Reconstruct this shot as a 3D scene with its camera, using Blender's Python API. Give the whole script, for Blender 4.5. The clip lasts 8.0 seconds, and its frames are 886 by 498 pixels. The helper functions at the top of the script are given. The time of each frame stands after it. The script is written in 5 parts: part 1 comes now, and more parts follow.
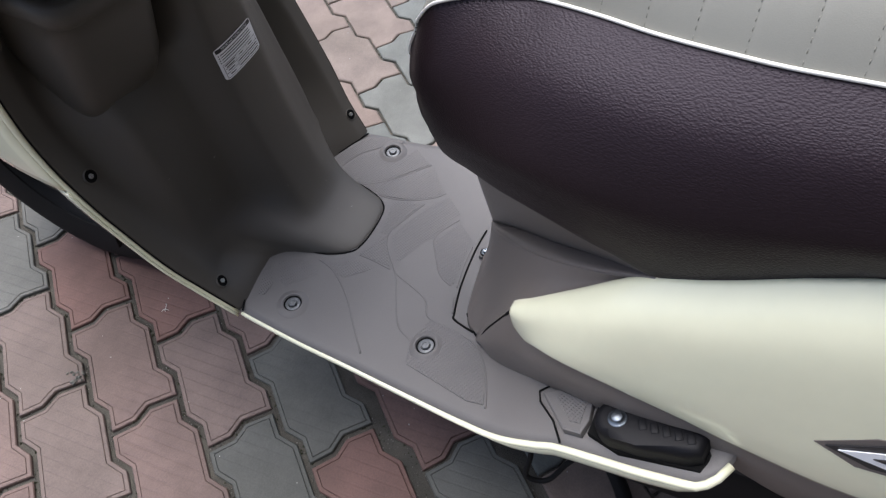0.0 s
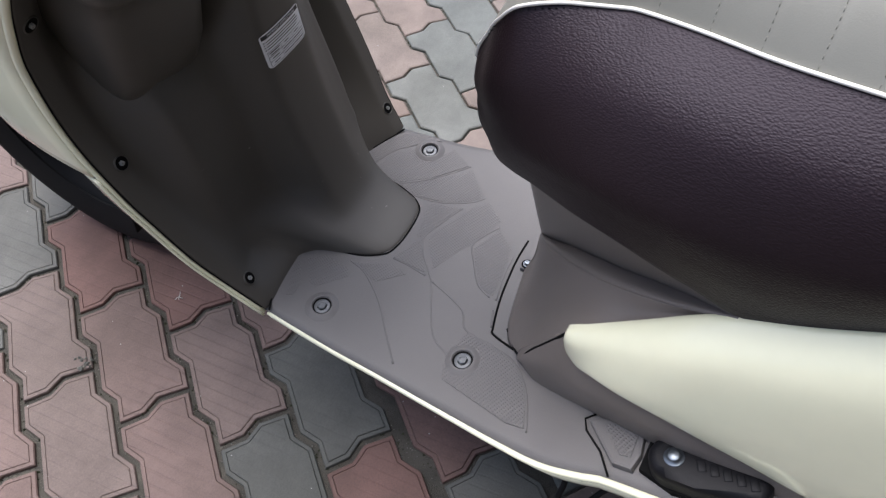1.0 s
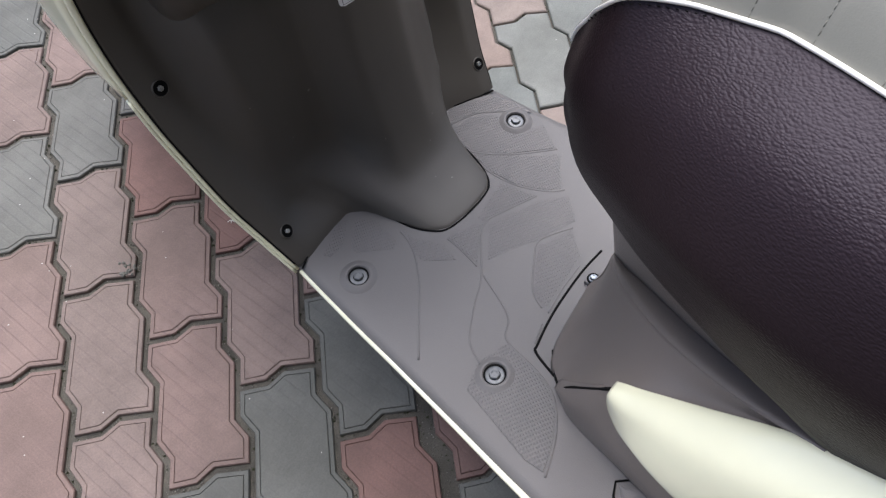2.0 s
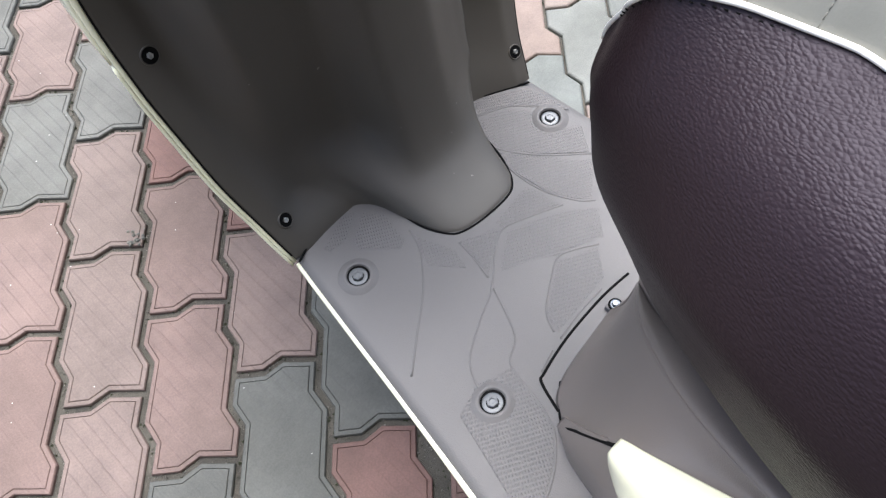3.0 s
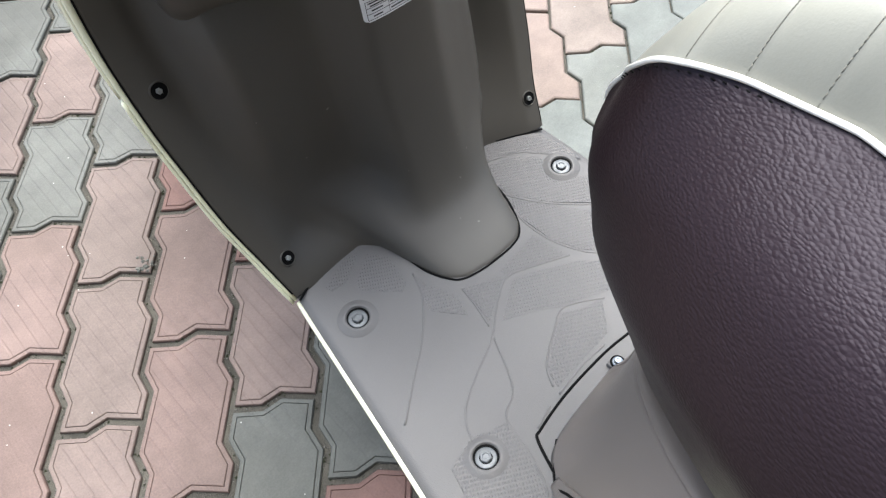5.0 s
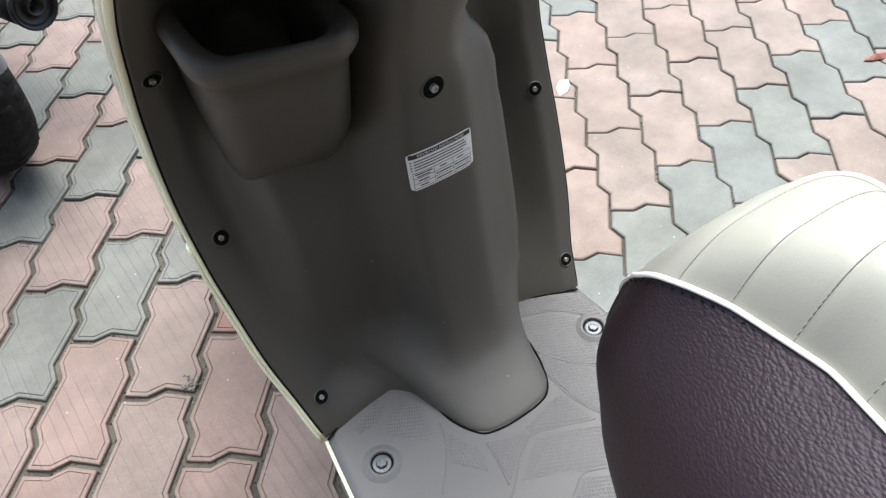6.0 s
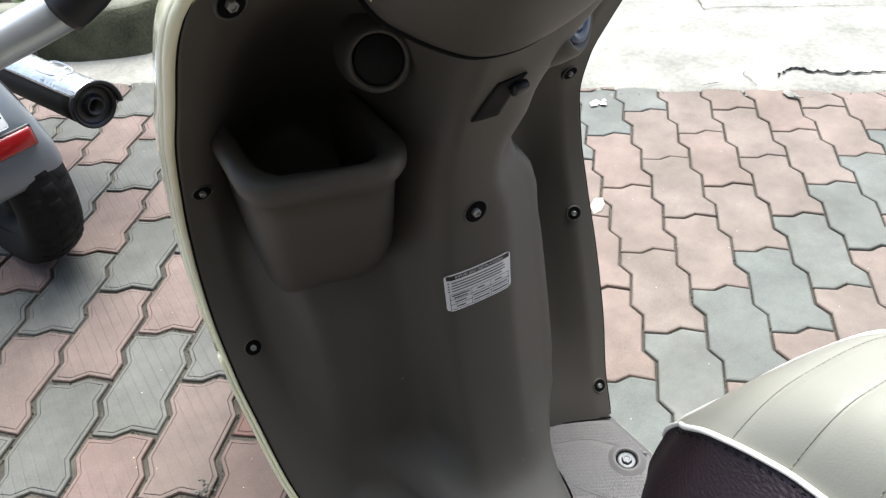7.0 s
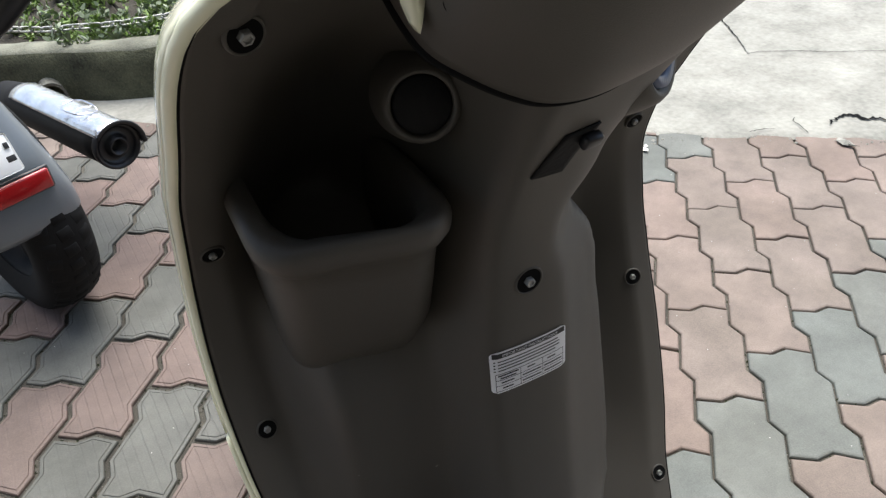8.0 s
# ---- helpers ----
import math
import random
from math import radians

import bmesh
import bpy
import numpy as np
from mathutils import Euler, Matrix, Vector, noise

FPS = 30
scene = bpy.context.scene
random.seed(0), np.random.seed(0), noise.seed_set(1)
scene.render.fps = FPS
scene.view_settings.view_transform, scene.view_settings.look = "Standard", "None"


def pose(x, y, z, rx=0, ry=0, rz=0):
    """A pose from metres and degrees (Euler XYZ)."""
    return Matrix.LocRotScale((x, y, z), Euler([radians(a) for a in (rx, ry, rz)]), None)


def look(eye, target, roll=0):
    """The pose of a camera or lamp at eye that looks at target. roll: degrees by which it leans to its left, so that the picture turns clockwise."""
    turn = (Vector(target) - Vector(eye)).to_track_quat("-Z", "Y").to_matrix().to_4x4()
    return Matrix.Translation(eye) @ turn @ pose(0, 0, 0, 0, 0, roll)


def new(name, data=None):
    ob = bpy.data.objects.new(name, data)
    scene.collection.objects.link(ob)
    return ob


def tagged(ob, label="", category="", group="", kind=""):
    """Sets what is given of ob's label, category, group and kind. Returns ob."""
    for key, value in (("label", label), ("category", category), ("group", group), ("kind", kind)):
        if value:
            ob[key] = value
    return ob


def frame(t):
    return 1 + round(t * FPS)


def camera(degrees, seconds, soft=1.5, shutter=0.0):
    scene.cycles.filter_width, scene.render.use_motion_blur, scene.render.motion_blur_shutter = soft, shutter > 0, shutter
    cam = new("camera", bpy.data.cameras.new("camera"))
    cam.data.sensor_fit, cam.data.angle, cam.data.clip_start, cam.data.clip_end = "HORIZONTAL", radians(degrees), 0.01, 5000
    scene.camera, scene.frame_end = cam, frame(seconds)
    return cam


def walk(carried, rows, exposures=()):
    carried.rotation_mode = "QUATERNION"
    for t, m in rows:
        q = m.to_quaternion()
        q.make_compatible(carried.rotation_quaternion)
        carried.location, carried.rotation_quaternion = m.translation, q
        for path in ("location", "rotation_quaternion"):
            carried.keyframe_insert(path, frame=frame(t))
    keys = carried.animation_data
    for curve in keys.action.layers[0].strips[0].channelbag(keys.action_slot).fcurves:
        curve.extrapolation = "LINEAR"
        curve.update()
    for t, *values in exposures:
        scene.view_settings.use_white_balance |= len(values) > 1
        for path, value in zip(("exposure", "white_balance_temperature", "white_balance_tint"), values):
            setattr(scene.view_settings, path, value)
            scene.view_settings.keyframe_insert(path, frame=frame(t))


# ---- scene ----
cam = camera(62.5, 8.0, 1.3)
PATH = [
    (0, (-0.491, -0.532, 1.044), (0.528, 0.09, -0.562), -7.6),
    (0.5, (-0.505, -0.494, 1.043), (0.512, 0.1, -0.574), -7.2),
    (1, (-0.474, -0.457, 1.029), (0.523, 0.133, -0.601), -3.6),
    (1.5, (-0.417, -0.436, 1.006), (0.455, 0.215, -0.672), -2.3),
    (2, (-0.355, -0.427, 0.978), (0.36, 0.279, -0.752), -4.1),
    (2.2, (-0.337, -0.42, 0.971), (0.339, 0.293, -0.771), -4.5),
    (3.3, (-0.273, -0.407, 0.914), (0.296, 0.364, -0.841), -6.0),
    (3.5, (-0.269, -0.403, 0.913), (0.293, 0.362, -0.847), -5.9),
    (4, (-0.265, -0.405, 0.911), (0.3, 0.377, -0.84), -5.9),
    (4.2, (-0.265, -0.408, 0.911), (0.303, 0.386, -0.834), -6.0),
    (5.3, (-0.254, -0.41, 0.931), (0.352, 0.5, -0.744), -5.5),
    (5.5, (-0.25, -0.412, 0.939), (0.361, 0.556, -0.701), -5.9),
    (6, (-0.238, -0.417, 0.968), (0.41, 0.731, -0.537), -5.2),
    (6.5, (-0.237, -0.415, 0.98), (0.449, 0.843, -0.416), -4.1),
    (7, (-0.237, -0.398, 0.977), (0.462, 0.947, -0.327), -3.5),
    (7.5, (-0.226, -0.363, 0.961), (0.467, 1.011, -0.317), -3.1),
    (8, (-0.212, -0.318, 0.94), (0.463, 1.118, -0.277), -3.9),
]
EXPOSURES = [(0.0, 0.80, 6350, 14), (1.5, 0.80, 6350, 15), (2.2, 1.05, 6350, 14), (3.5, 1.68, 6350, 10), (5.5, 1.62, 6450, 7), (6.5, 1.50, 6500, 7), (7.0, 1.42, 6550, 7), (8.0, 1.05, 6650, 8)]
walk(cam, [(t, look(eye, target, roll)) for t, eye, target, roll in PATH], EXPOSURES)
SUN_TURN, SUN_HIGH, SKY_STRENGTH, SUN_STRENGTH = 30.0, 70.0, 0.130, 2.80
STRIPE_TURN = -4.0
GREY_ROWS = (-9, -7, -5, -3, 1, 3, 6, 8)

# ---- light ----
world = bpy.data.worlds.new("sky")
scene.world = world
world.use_nodes = True
wn = world.node_tree.nodes
sky = wn.new("ShaderNodeTexSky")
sky.sky_type = "NISHITA"
sky.sun_disc = False
sky.sun_elevation = radians(SUN_HIGH)
sky.sun_rotation = radians(SUN_TURN)
sky.air_density, sky.dust_density, sky.ozone_density = 1.0, 4.0, 1.0
world.node_tree.links.new(sky.outputs[0], wn["Background"].inputs[0])
wn["Background"].inputs[1].default_value = SKY_STRENGTH

sun = new("sun", bpy.data.lights.new("sun", "SUN"))
sun.data.energy, sun.data.angle = SUN_STRENGTH, radians(56)
sun.data.color = (0.95, 0.98, 1.0)
el, az = radians(SUN_HIGH), radians(SUN_TURN)
sun_dir = Vector((math.sin(az) * math.cos(el), math.cos(az) * math.cos(el), math.sin(el)))
sun.matrix_world = look(sun_dir * 20, (0, 0, 0))


# ---- materials ----
def material(name, base, rough=0.5, metal=0.0, var=0.15, scale=6.0, grain=200.0, bump=0.0, coat=0.0, tint=None, spec=0.5):
    """Principled surface with stains at one scale, grain at another and fine relief."""
    m = bpy.data.materials.new(name)
    m.use_nodes = True
    nt = m.node_tree
    b = nt.nodes["Principled BSDF"]
    b.inputs["Roughness"].default_value = rough
    b.inputs["Metallic"].default_value = metal
    b.inputs["Specular IOR Level"].default_value = spec
    b.inputs["Coat Weight"].default_value = coat
    b.inputs["Coat Roughness"].default_value = 0.08
    co = nt.nodes.new("ShaderNodeTexCoord")
    big = nt.nodes.new("ShaderNodeTexNoise")
    big.inputs["Scale"].default_value, big.inputs["Detail"].default_value = scale, 5
    fine = nt.nodes.new("ShaderNodeTexNoise")
    fine.inputs["Scale"].default_value, fine.inputs["Detail"].default_value = grain, 3
    nt.links.new(co.outputs["Object"], big.inputs["Vector"])
    nt.links.new(co.outputs["Object"], fine.inputs["Vector"])
    add = nt.nodes.new("ShaderNodeMath")
    add.operation = "MULTIPLY_ADD"
    add.inputs[1].default_value = 0.35
    nt.links.new(fine.outputs["Fac"], add.inputs[0])
    sc = nt.nodes.new("ShaderNodeMath")
    sc.operation = "MULTIPLY"
    sc.inputs[1].default_value = 0.65
    nt.links.new(big.outputs["Fac"], sc.inputs[0])
    nt.links.new(sc.outputs[0], add.inputs[2])
    ramp = nt.nodes.new("ShaderNodeValToRGB")
    hi = tint or base
    ramp.color_ramp.elements[0].position, ramp.color_ramp.elements[1].position = 0.3, 0.7
    ramp.color_ramp.elements[0].color = (*[c * (1 - var) for c in base], 1)
    ramp.color_ramp.elements[1].color = (*[min(1, c * (1 + var)) for c in hi], 1)
    nt.links.new(add.outputs[0], ramp.inputs["Fac"])
    nt.links.new(ramp.outputs["Color"], b.inputs["Base Color"])
    if bump:
        bp = nt.nodes.new("ShaderNodeBump")
        bp.inputs["Strength"].default_value, bp.inputs["Distance"].default_value = 1.0, bump
        nt.links.new(fine.outputs["Fac"], bp.inputs["Height"])
        nt.links.new(bp.outputs["Normal"], b.inputs["Normal"])
    return m


def leather_material(name, base):
    m = material(name, base, 0.47, var=0.12, scale=14, grain=500, spec=0.25)
    nt = m.node_tree
    b = nt.nodes["Principled BSDF"]
    b.inputs["Specular Tint"].default_value = (0.87, 0.84, 1.0, 1)
    co = nt.nodes.new("ShaderNodeTexCoord")
    mp = nt.nodes.new("ShaderNodeMapping")
    mp.inputs["Scale"].default_value = (0.9, 0.62, 1.3)
    nt.links.new(co.outputs["Object"], mp.inputs["Vector"])
    warp = nt.nodes.new("ShaderNodeTexNoise")
    warp.inputs["Scale"].default_value = 60
    nt.links.new(mp.outputs[0], warp.inputs["Vector"])
    mix = nt.nodes.new("ShaderNodeMixRGB")
    mix.blend_type = "LINEAR_LIGHT"
    mix.inputs[0].default_value = 0.002
    nt.links.new(mp.outputs[0], mix.inputs[1])
    nt.links.new(warp.outputs["Color"], mix.inputs[2])
    vo = nt.nodes.new("ShaderNodeTexVoronoi")
    vo.feature = "SMOOTH_F1"
    vo.inputs["Scale"].default_value = 640
    vo.inputs["Smoothness"].default_value = 0.2
    nt.links.new(mix.outputs[0], vo.inputs["Vector"])
    bp = nt.nodes.new("ShaderNodeBump")
    bp.invert = True
    bp.inputs["Strength"].default_value, bp.inputs["Distance"].default_value = 1.0, 0.0003
    nt.links.new(vo.outputs["Distance"], bp.inputs["Height"])
    nt.links.new(bp.outputs["Normal"], b.inputs["Normal"])
    return m


def paver_material(name, colors, striped):
    """Concrete paver: colour by object, stains, grit, and pressed straight grooves where striped."""
    m = bpy.data.materials.new(name)
    m.use_nodes = True
    nt = m.node_tree
    b = nt.nodes["Principled BSDF"]
    b.inputs["Roughness"].default_value = 0.72
    info = nt.nodes.new("ShaderNodeObjectInfo")
    ramp = nt.nodes.new("ShaderNodeValToRGB")
    ramp.color_ramp.elements[0].color = (*colors[0], 1)
    ramp.color_ramp.elements[1].color = (*colors[1], 1)
    nt.links.new(info.outputs["Random"], ramp.inputs["Fac"])
    geo = nt.nodes.new("ShaderNodeNewGeometry")
    big = nt.nodes.new("ShaderNodeTexNoise")
    big.inputs["Scale"].default_value, big.inputs["Detail"].default_value = 13, 10
    big.inputs["Roughness"].default_value = 0.68
    fine = nt.nodes.new("ShaderNodeTexNoise")
    fine.inputs["Scale"].default_value, fine.inputs["Detail"].default_value = 420, 4
    nt.links.new(geo.outputs["Position"], big.inputs["Vector"])
    nt.links.new(geo.outputs["Position"], fine.inputs["Vector"])
    dirt = nt.nodes.new("ShaderNodeValToRGB")
    dirt.color_ramp.elements[0].position, dirt.color_ramp.elements[1].position = 0.3, 0.72
    dirt.color_ramp.elements[0].color = (0.66, 0.64, 0.61, 1)
    dirt.color_ramp.elements[1].color = (1.18, 1.15, 1.1, 1)
    nt.links.new(big.outputs["Fac"], dirt.inputs["Fac"])
    mul = nt.nodes.new("ShaderNodeMixRGB")
    mul.blend_type = "MULTIPLY"
    mul.inputs[0].default_value = 0.8
    nt.links.new(ramp.outputs["Color"], mul.inputs[1])
    nt.links.new(dirt.outputs["Color"], mul.inputs[2])
    patch = nt.nodes.new("ShaderNodeTexNoise")
    patch.inputs["Scale"].default_value, patch.inputs["Detail"].default_value = 4.5, 6
    nt.links.new(geo.outputs["Position"], patch.inputs["Vector"])
    soil = nt.nodes.new("ShaderNodeValToRGB")
    soil.color_ramp.elements[0].position, soil.color_ramp.elements[1].position = 0.36, 0.6
    soil.color_ramp.elements[0].color = (0.80, 0.79, 0.75, 1)
    soil.color_ramp.elements[1].color = (1.06, 1.05, 1.03, 1)
    nt.links.new(patch.outputs["Fac"], soil.inputs["Fac"])
    wash = nt.nodes.new("ShaderNodeMixRGB")
    wash.blend_type = "MULTIPLY"
    wash.inputs[0].default_value = 1.0
    nt.links.new(mul.outputs[0], wash.inputs[1])
    nt.links.new(soil.outputs["Color"], wash.inputs[2])
    mul2 = nt.nodes.new("ShaderNodeMixRGB")
    mul2.blend_type = "OVERLAY"
    mul2.inputs[0].default_value = 0.28
    nt.links.new(wash.outputs[0], mul2.inputs[1])
    nt.links.new(fine.outputs["Fac"], mul2.inputs[2])
    spot = nt.nodes.new("ShaderNodeTexVoronoi")
    spot.inputs["Scale"].default_value = 75
    nt.links.new(geo.outputs["Position"], spot.inputs["Vector"])
    near = nt.nodes.new("ShaderNodeMath")
    near.operation = "LESS_THAN"
    near.inputs[1].default_value = 0.085
    nt.links.new(spot.outputs["Distance"], near.inputs[0])
    split = nt.nodes.new("ShaderNodeSeparateColor")
    nt.links.new(spot.outputs["Color"], split.inputs[0])
    pick = nt.nodes.new("ShaderNodeMath")
    pick.operation = "GREATER_THAN"
    pick.inputs[1].default_value = 0.92
    nt.links.new(split.outputs[0], pick.inputs[0])
    both = nt.nodes.new("ShaderNodeMath")
    both.operation = "MULTIPLY"
    nt.links.new(near.outputs[0], both.inputs[0])
    nt.links.new(pick.outputs[0], both.inputs[1])
    fleck = nt.nodes.new("ShaderNodeMixRGB")
    fleck.inputs[2].default_value = (0.36, 0.35, 0.32, 1)
    nt.links.new(both.outputs[0], fleck.inputs[0])
    nt.links.new(mul2.outputs[0], fleck.inputs[1])
    nt.links.new(fleck.outputs[0], b.inputs["Base Color"])
    bp = nt.nodes.new("ShaderNodeBump")
    bp.inputs["Strength"].default_value, bp.inputs["Distance"].default_value = 0.6, 0.0008
    nt.links.new(fine.outputs["Fac"], bp.inputs["Height"])
    last = bp
    if striped:
        co = nt.nodes.new("ShaderNodeTexCoord")
        mp = nt.nodes.new("ShaderNodeMapping")
        mp.inputs["Rotation"].default_value = (0, 0, radians(STRIPE_TURN))
        nt.links.new(co.outputs["Object"], mp.inputs["Vector"])
        wave = nt.nodes.new("ShaderNodeTexWave")
        wave.inputs["Scale"].default_value = 18
        wave.inputs["Distortion"].default_value = 0.5
        wave.inputs["Detail Scale"].default_value = 3.0
        nt.links.new(mp.outputs[0], wave.inputs["Vector"])
        groove = nt.nodes.new("ShaderNodeValToRGB")
        groove.color_ramp.elements[0].position, groove.color_ramp.elements[1].position = 0.0, 0.15
        nt.links.new(wave.outputs["Fac"], groove.inputs["Fac"])
        bp2 = nt.nodes.new("ShaderNodeBump")
        bp2.inputs["Distance"].default_value = 0.0015
        worn = nt.nodes.new("ShaderNodeMapRange")
        worn.inputs["From Min"].default_value, worn.inputs["From Max"].default_value = 0.38, 0.62
        worn.inputs["To Min"].default_value, worn.inputs["To Max"].default_value = 0.08, 0.55
        nt.links.new(patch.outputs["Fac"], worn.inputs["Value"])
        nt.links.new(worn.outputs[0], bp2.inputs["Strength"])
        nt.links.new(groove.outputs["Color"], bp2.inputs["Height"])
        nt.links.new(bp.outputs["Normal"], bp2.inputs["Normal"])
        last = bp2
    nt.links.new(last.outputs["Normal"], b.inputs["Normal"])
    return m


def grip_material(name, base):
    """Floor plastic with rows of small moulded pips."""
    m = material(name, base, 0.55, var=0.1, scale=9, grain=900)
    nt = m.node_tree
    b = nt.nodes["Principled BSDF"]
    co = nt.nodes.new("ShaderNodeTexCoord")
    waves = []
    for turn in (28, 118):
        mp = nt.nodes.new("ShaderNodeMapping")
        mp.inputs["Rotation"].default_value = (0, 0, radians(turn))
        nt.links.new(co.outputs["Object"], mp.inputs["Vector"])
        w = nt.nodes.new("ShaderNodeTexWave")
        w.inputs["Scale"].default_value = 112 if turn == 28 else 74
        nt.links.new(mp.outputs[0], w.inputs["Vector"])
        waves.append(w)
    mul = nt.nodes.new("ShaderNodeMath")
    mul.operation = "MULTIPLY"
    nt.links.new(waves[0].outputs["Fac"], mul.inputs[0])
    nt.links.new(waves[1].outputs["Fac"], mul.inputs[1])
    bp = nt.nodes.new("ShaderNodeBump")
    bp.inputs["Strength"].default_value, bp.inputs["Distance"].default_value = 0.9, 0.0007
    nt.links.new(mul.outputs[0], bp.inputs["Height"])
    nt.links.new(bp.outputs["Normal"], b.inputs["Normal"])
    return m


# floor plastic again, darkened in colour for the shade inside the shield
M_PLASTIC = material("shaded_brown_plastic", (0.073, 0.066, 0.0555), 0.5, var=0.07, scale=8, grain=1100, bump=0.00012, spec=0.45)
M_FLOOR = material("floor_plastic", (0.124, 0.117, 0.112), 0.55, var=0.08, scale=9, grain=900, bump=0.0003)
# same plastic as the floor, colour raised for light missing under the seat
M_COVER = material("brightened_cover_plastic", (0.158, 0.137, 0.123), 0.42, var=0.07, scale=8, grain=1100, bump=0.00025)
M_GRIP = grip_material("floor_grip", (0.126, 0.119, 0.114))
M_LEATHER = leather_material("brown_leather", (0.0125, 0.0068, 0.0080))
M_SEAT_TOP = material("beige_vinyl", (0.247, 0.244, 0.209), 0.45, var=0.05, scale=10, grain=900, bump=0.00008)
M_CREAM = material("cream_paint", (0.85, 0.845, 0.615), 0.25, var=0.03, scale=3, grain=60, coat=0.8)
M_PIPING = material("white_piping", (0.78, 0.76, 0.70), 0.4, var=0.05)
M_BLACK = material("black_rubber", (0.009, 0.009, 0.0092), 0.7, var=0.25, scale=20, grain=300, bump=0.0004, spec=0.18)
M_BLACK_GLOSS = material("black_plastic", (0.008, 0.008, 0.010), 0.38, var=0.2, scale=20)
M_PEG = material("peg_rubber", (0.0050, 0.0050, 0.0065), 0.55, var=0.2, scale=30, grain=300, bump=0.0002, spec=0.22)
M_GAP = material("dark_gap", (0.006, 0.006, 0.006), 0.9, var=0.1, spec=0.1)
M_STEEL = material("zinc_steel", (0.20, 0.225, 0.25), 0.42, metal=1.0, var=0.1, scale=60)
M_ZINC = material("dull_zinc", (0.165, 0.172, 0.176), 0.5, metal=0.6, var=0.18, scale=150)
M_CHROME = material("chrome", (0.8, 0.8, 0.82), 0.12, metal=1.0, var=0.05)
M_WHITE = material("white_label", (0.88, 0.89, 0.90), 0.35, var=0.03)
M_INK = material("black_ink", (0.02, 0.02, 0.022), 0.5, var=0.1)
M_ENGINE = material("dark_engine", (0.03, 0.03, 0.032), 0.5, metal=0.4, var=0.3, scale=30)
M_BADGE_BLUE = material("badge_blue", (0.05, 0.08, 0.16), 0.3, var=0.05)
M_GREY = material("grey_paint", (0.16, 0.18, 0.20), 0.3, var=0.05, coat=0.5)
M_RED = material("red_reflector", (0.36, 0.012, 0.014), 0.18, var=0.12, scale=200, coat=0.6)
M_RED_PAVER = paver_material("red_paver", ((0.190, 0.145, 0.128), (0.180, 0.150, 0.135)), False)
M_RED_STRIPED = paver_material("red_striped_paver", ((0.154, 0.104, 0.094), (0.149, 0.116, 0.106)), True)
M_FRESH_RED = paver_material("fresh_red_paver", ((0.146, 0.078, 0.067), (0.150, 0.094, 0.084)), True)
M_GREY_PAVER = paver_material("grey_paver", ((0.116, 0.129, 0.125), (0.138, 0.147, 0.140)), False)
M_GREY_STRIPED = paver_material("grey_striped_paver", ((0.082, 0.087, 0.082), (0.108, 0.111, 0.105)), True)
M_SAND = material("joint_sand", (0.042, 0.039, 0.030), 0.95, var=0.5, scale=14, grain=700, bump=0.003, tint=(0.085, 0.078, 0.064))
M_GROUND = material("far_ground", (0.22, 0.215, 0.20), 0.95, var=0.2, scale=0.6, grain=30)
M_CONCRETE = material("worn_concrete", (0.25, 0.246, 0.218), 0.85, var=0.36, scale=7, grain=70, bump=0.0022)
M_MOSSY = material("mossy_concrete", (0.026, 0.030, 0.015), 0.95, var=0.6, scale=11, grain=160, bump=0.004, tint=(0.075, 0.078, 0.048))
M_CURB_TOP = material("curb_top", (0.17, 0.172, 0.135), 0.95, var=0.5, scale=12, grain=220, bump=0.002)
M_SOIL = material("soil", (0.045, 0.04, 0.03), 1.0, var=0.5, scale=20, grain=150, bump=0.006)
M_LEAF = material("leaf", (0.07, 0.14, 0.03), 0.5, var=0.5, scale=9, grain=80, tint=(0.16, 0.24, 0.05))
M_LEAF_PALE = material("pale_leaf", (0.16, 0.20, 0.12), 0.5, var=0.4, scale=9, grain=80)
M_STONE = material("rough_stone", (0.12, 0.12, 0.105), 0.95, var=0.5, scale=25, grain=150, bump=0.004)
M_IRON = material("galvanised_chain", (0.36, 0.36, 0.34), 0.5, metal=0.6, var=0.35, scale=60)
M_FOIL = material("plastic_wrap", (0.66, 0.69, 0.74), 0.16, metal=0.75, var=0.22, scale=25, grain=55, bump=0.0025)
M_WRAP = material("clear_film", (0.62, 0.66, 0.70), 0.22, var=0.15, scale=20, grain=60, bump=0.002)
M_LEVER = material("lever_alloy", (0.52, 0.55, 0.58), 0.3, metal=0.7, var=0.12, scale=30)
M_GRIT = material("joint_grit", (0.20, 0.19, 0.165), 0.95, var=0.45, scale=60)
M_MOSS = material("joint_moss", (0.035, 0.04, 0.018), 0.95, var=0.4, scale=60)
M_WALL = material("dark_blocking_wall", (0.07, 0.066, 0.06), 0.9, var=0.25, scale=2, grain=60, bump=0.001)
M_THREAD = material("seam_thread", (0.16, 0.155, 0.13), 0.6, var=0.05)
M_PAPER = material("white_scrap", (0.7, 0.68, 0.62), 0.7, var=0.1)


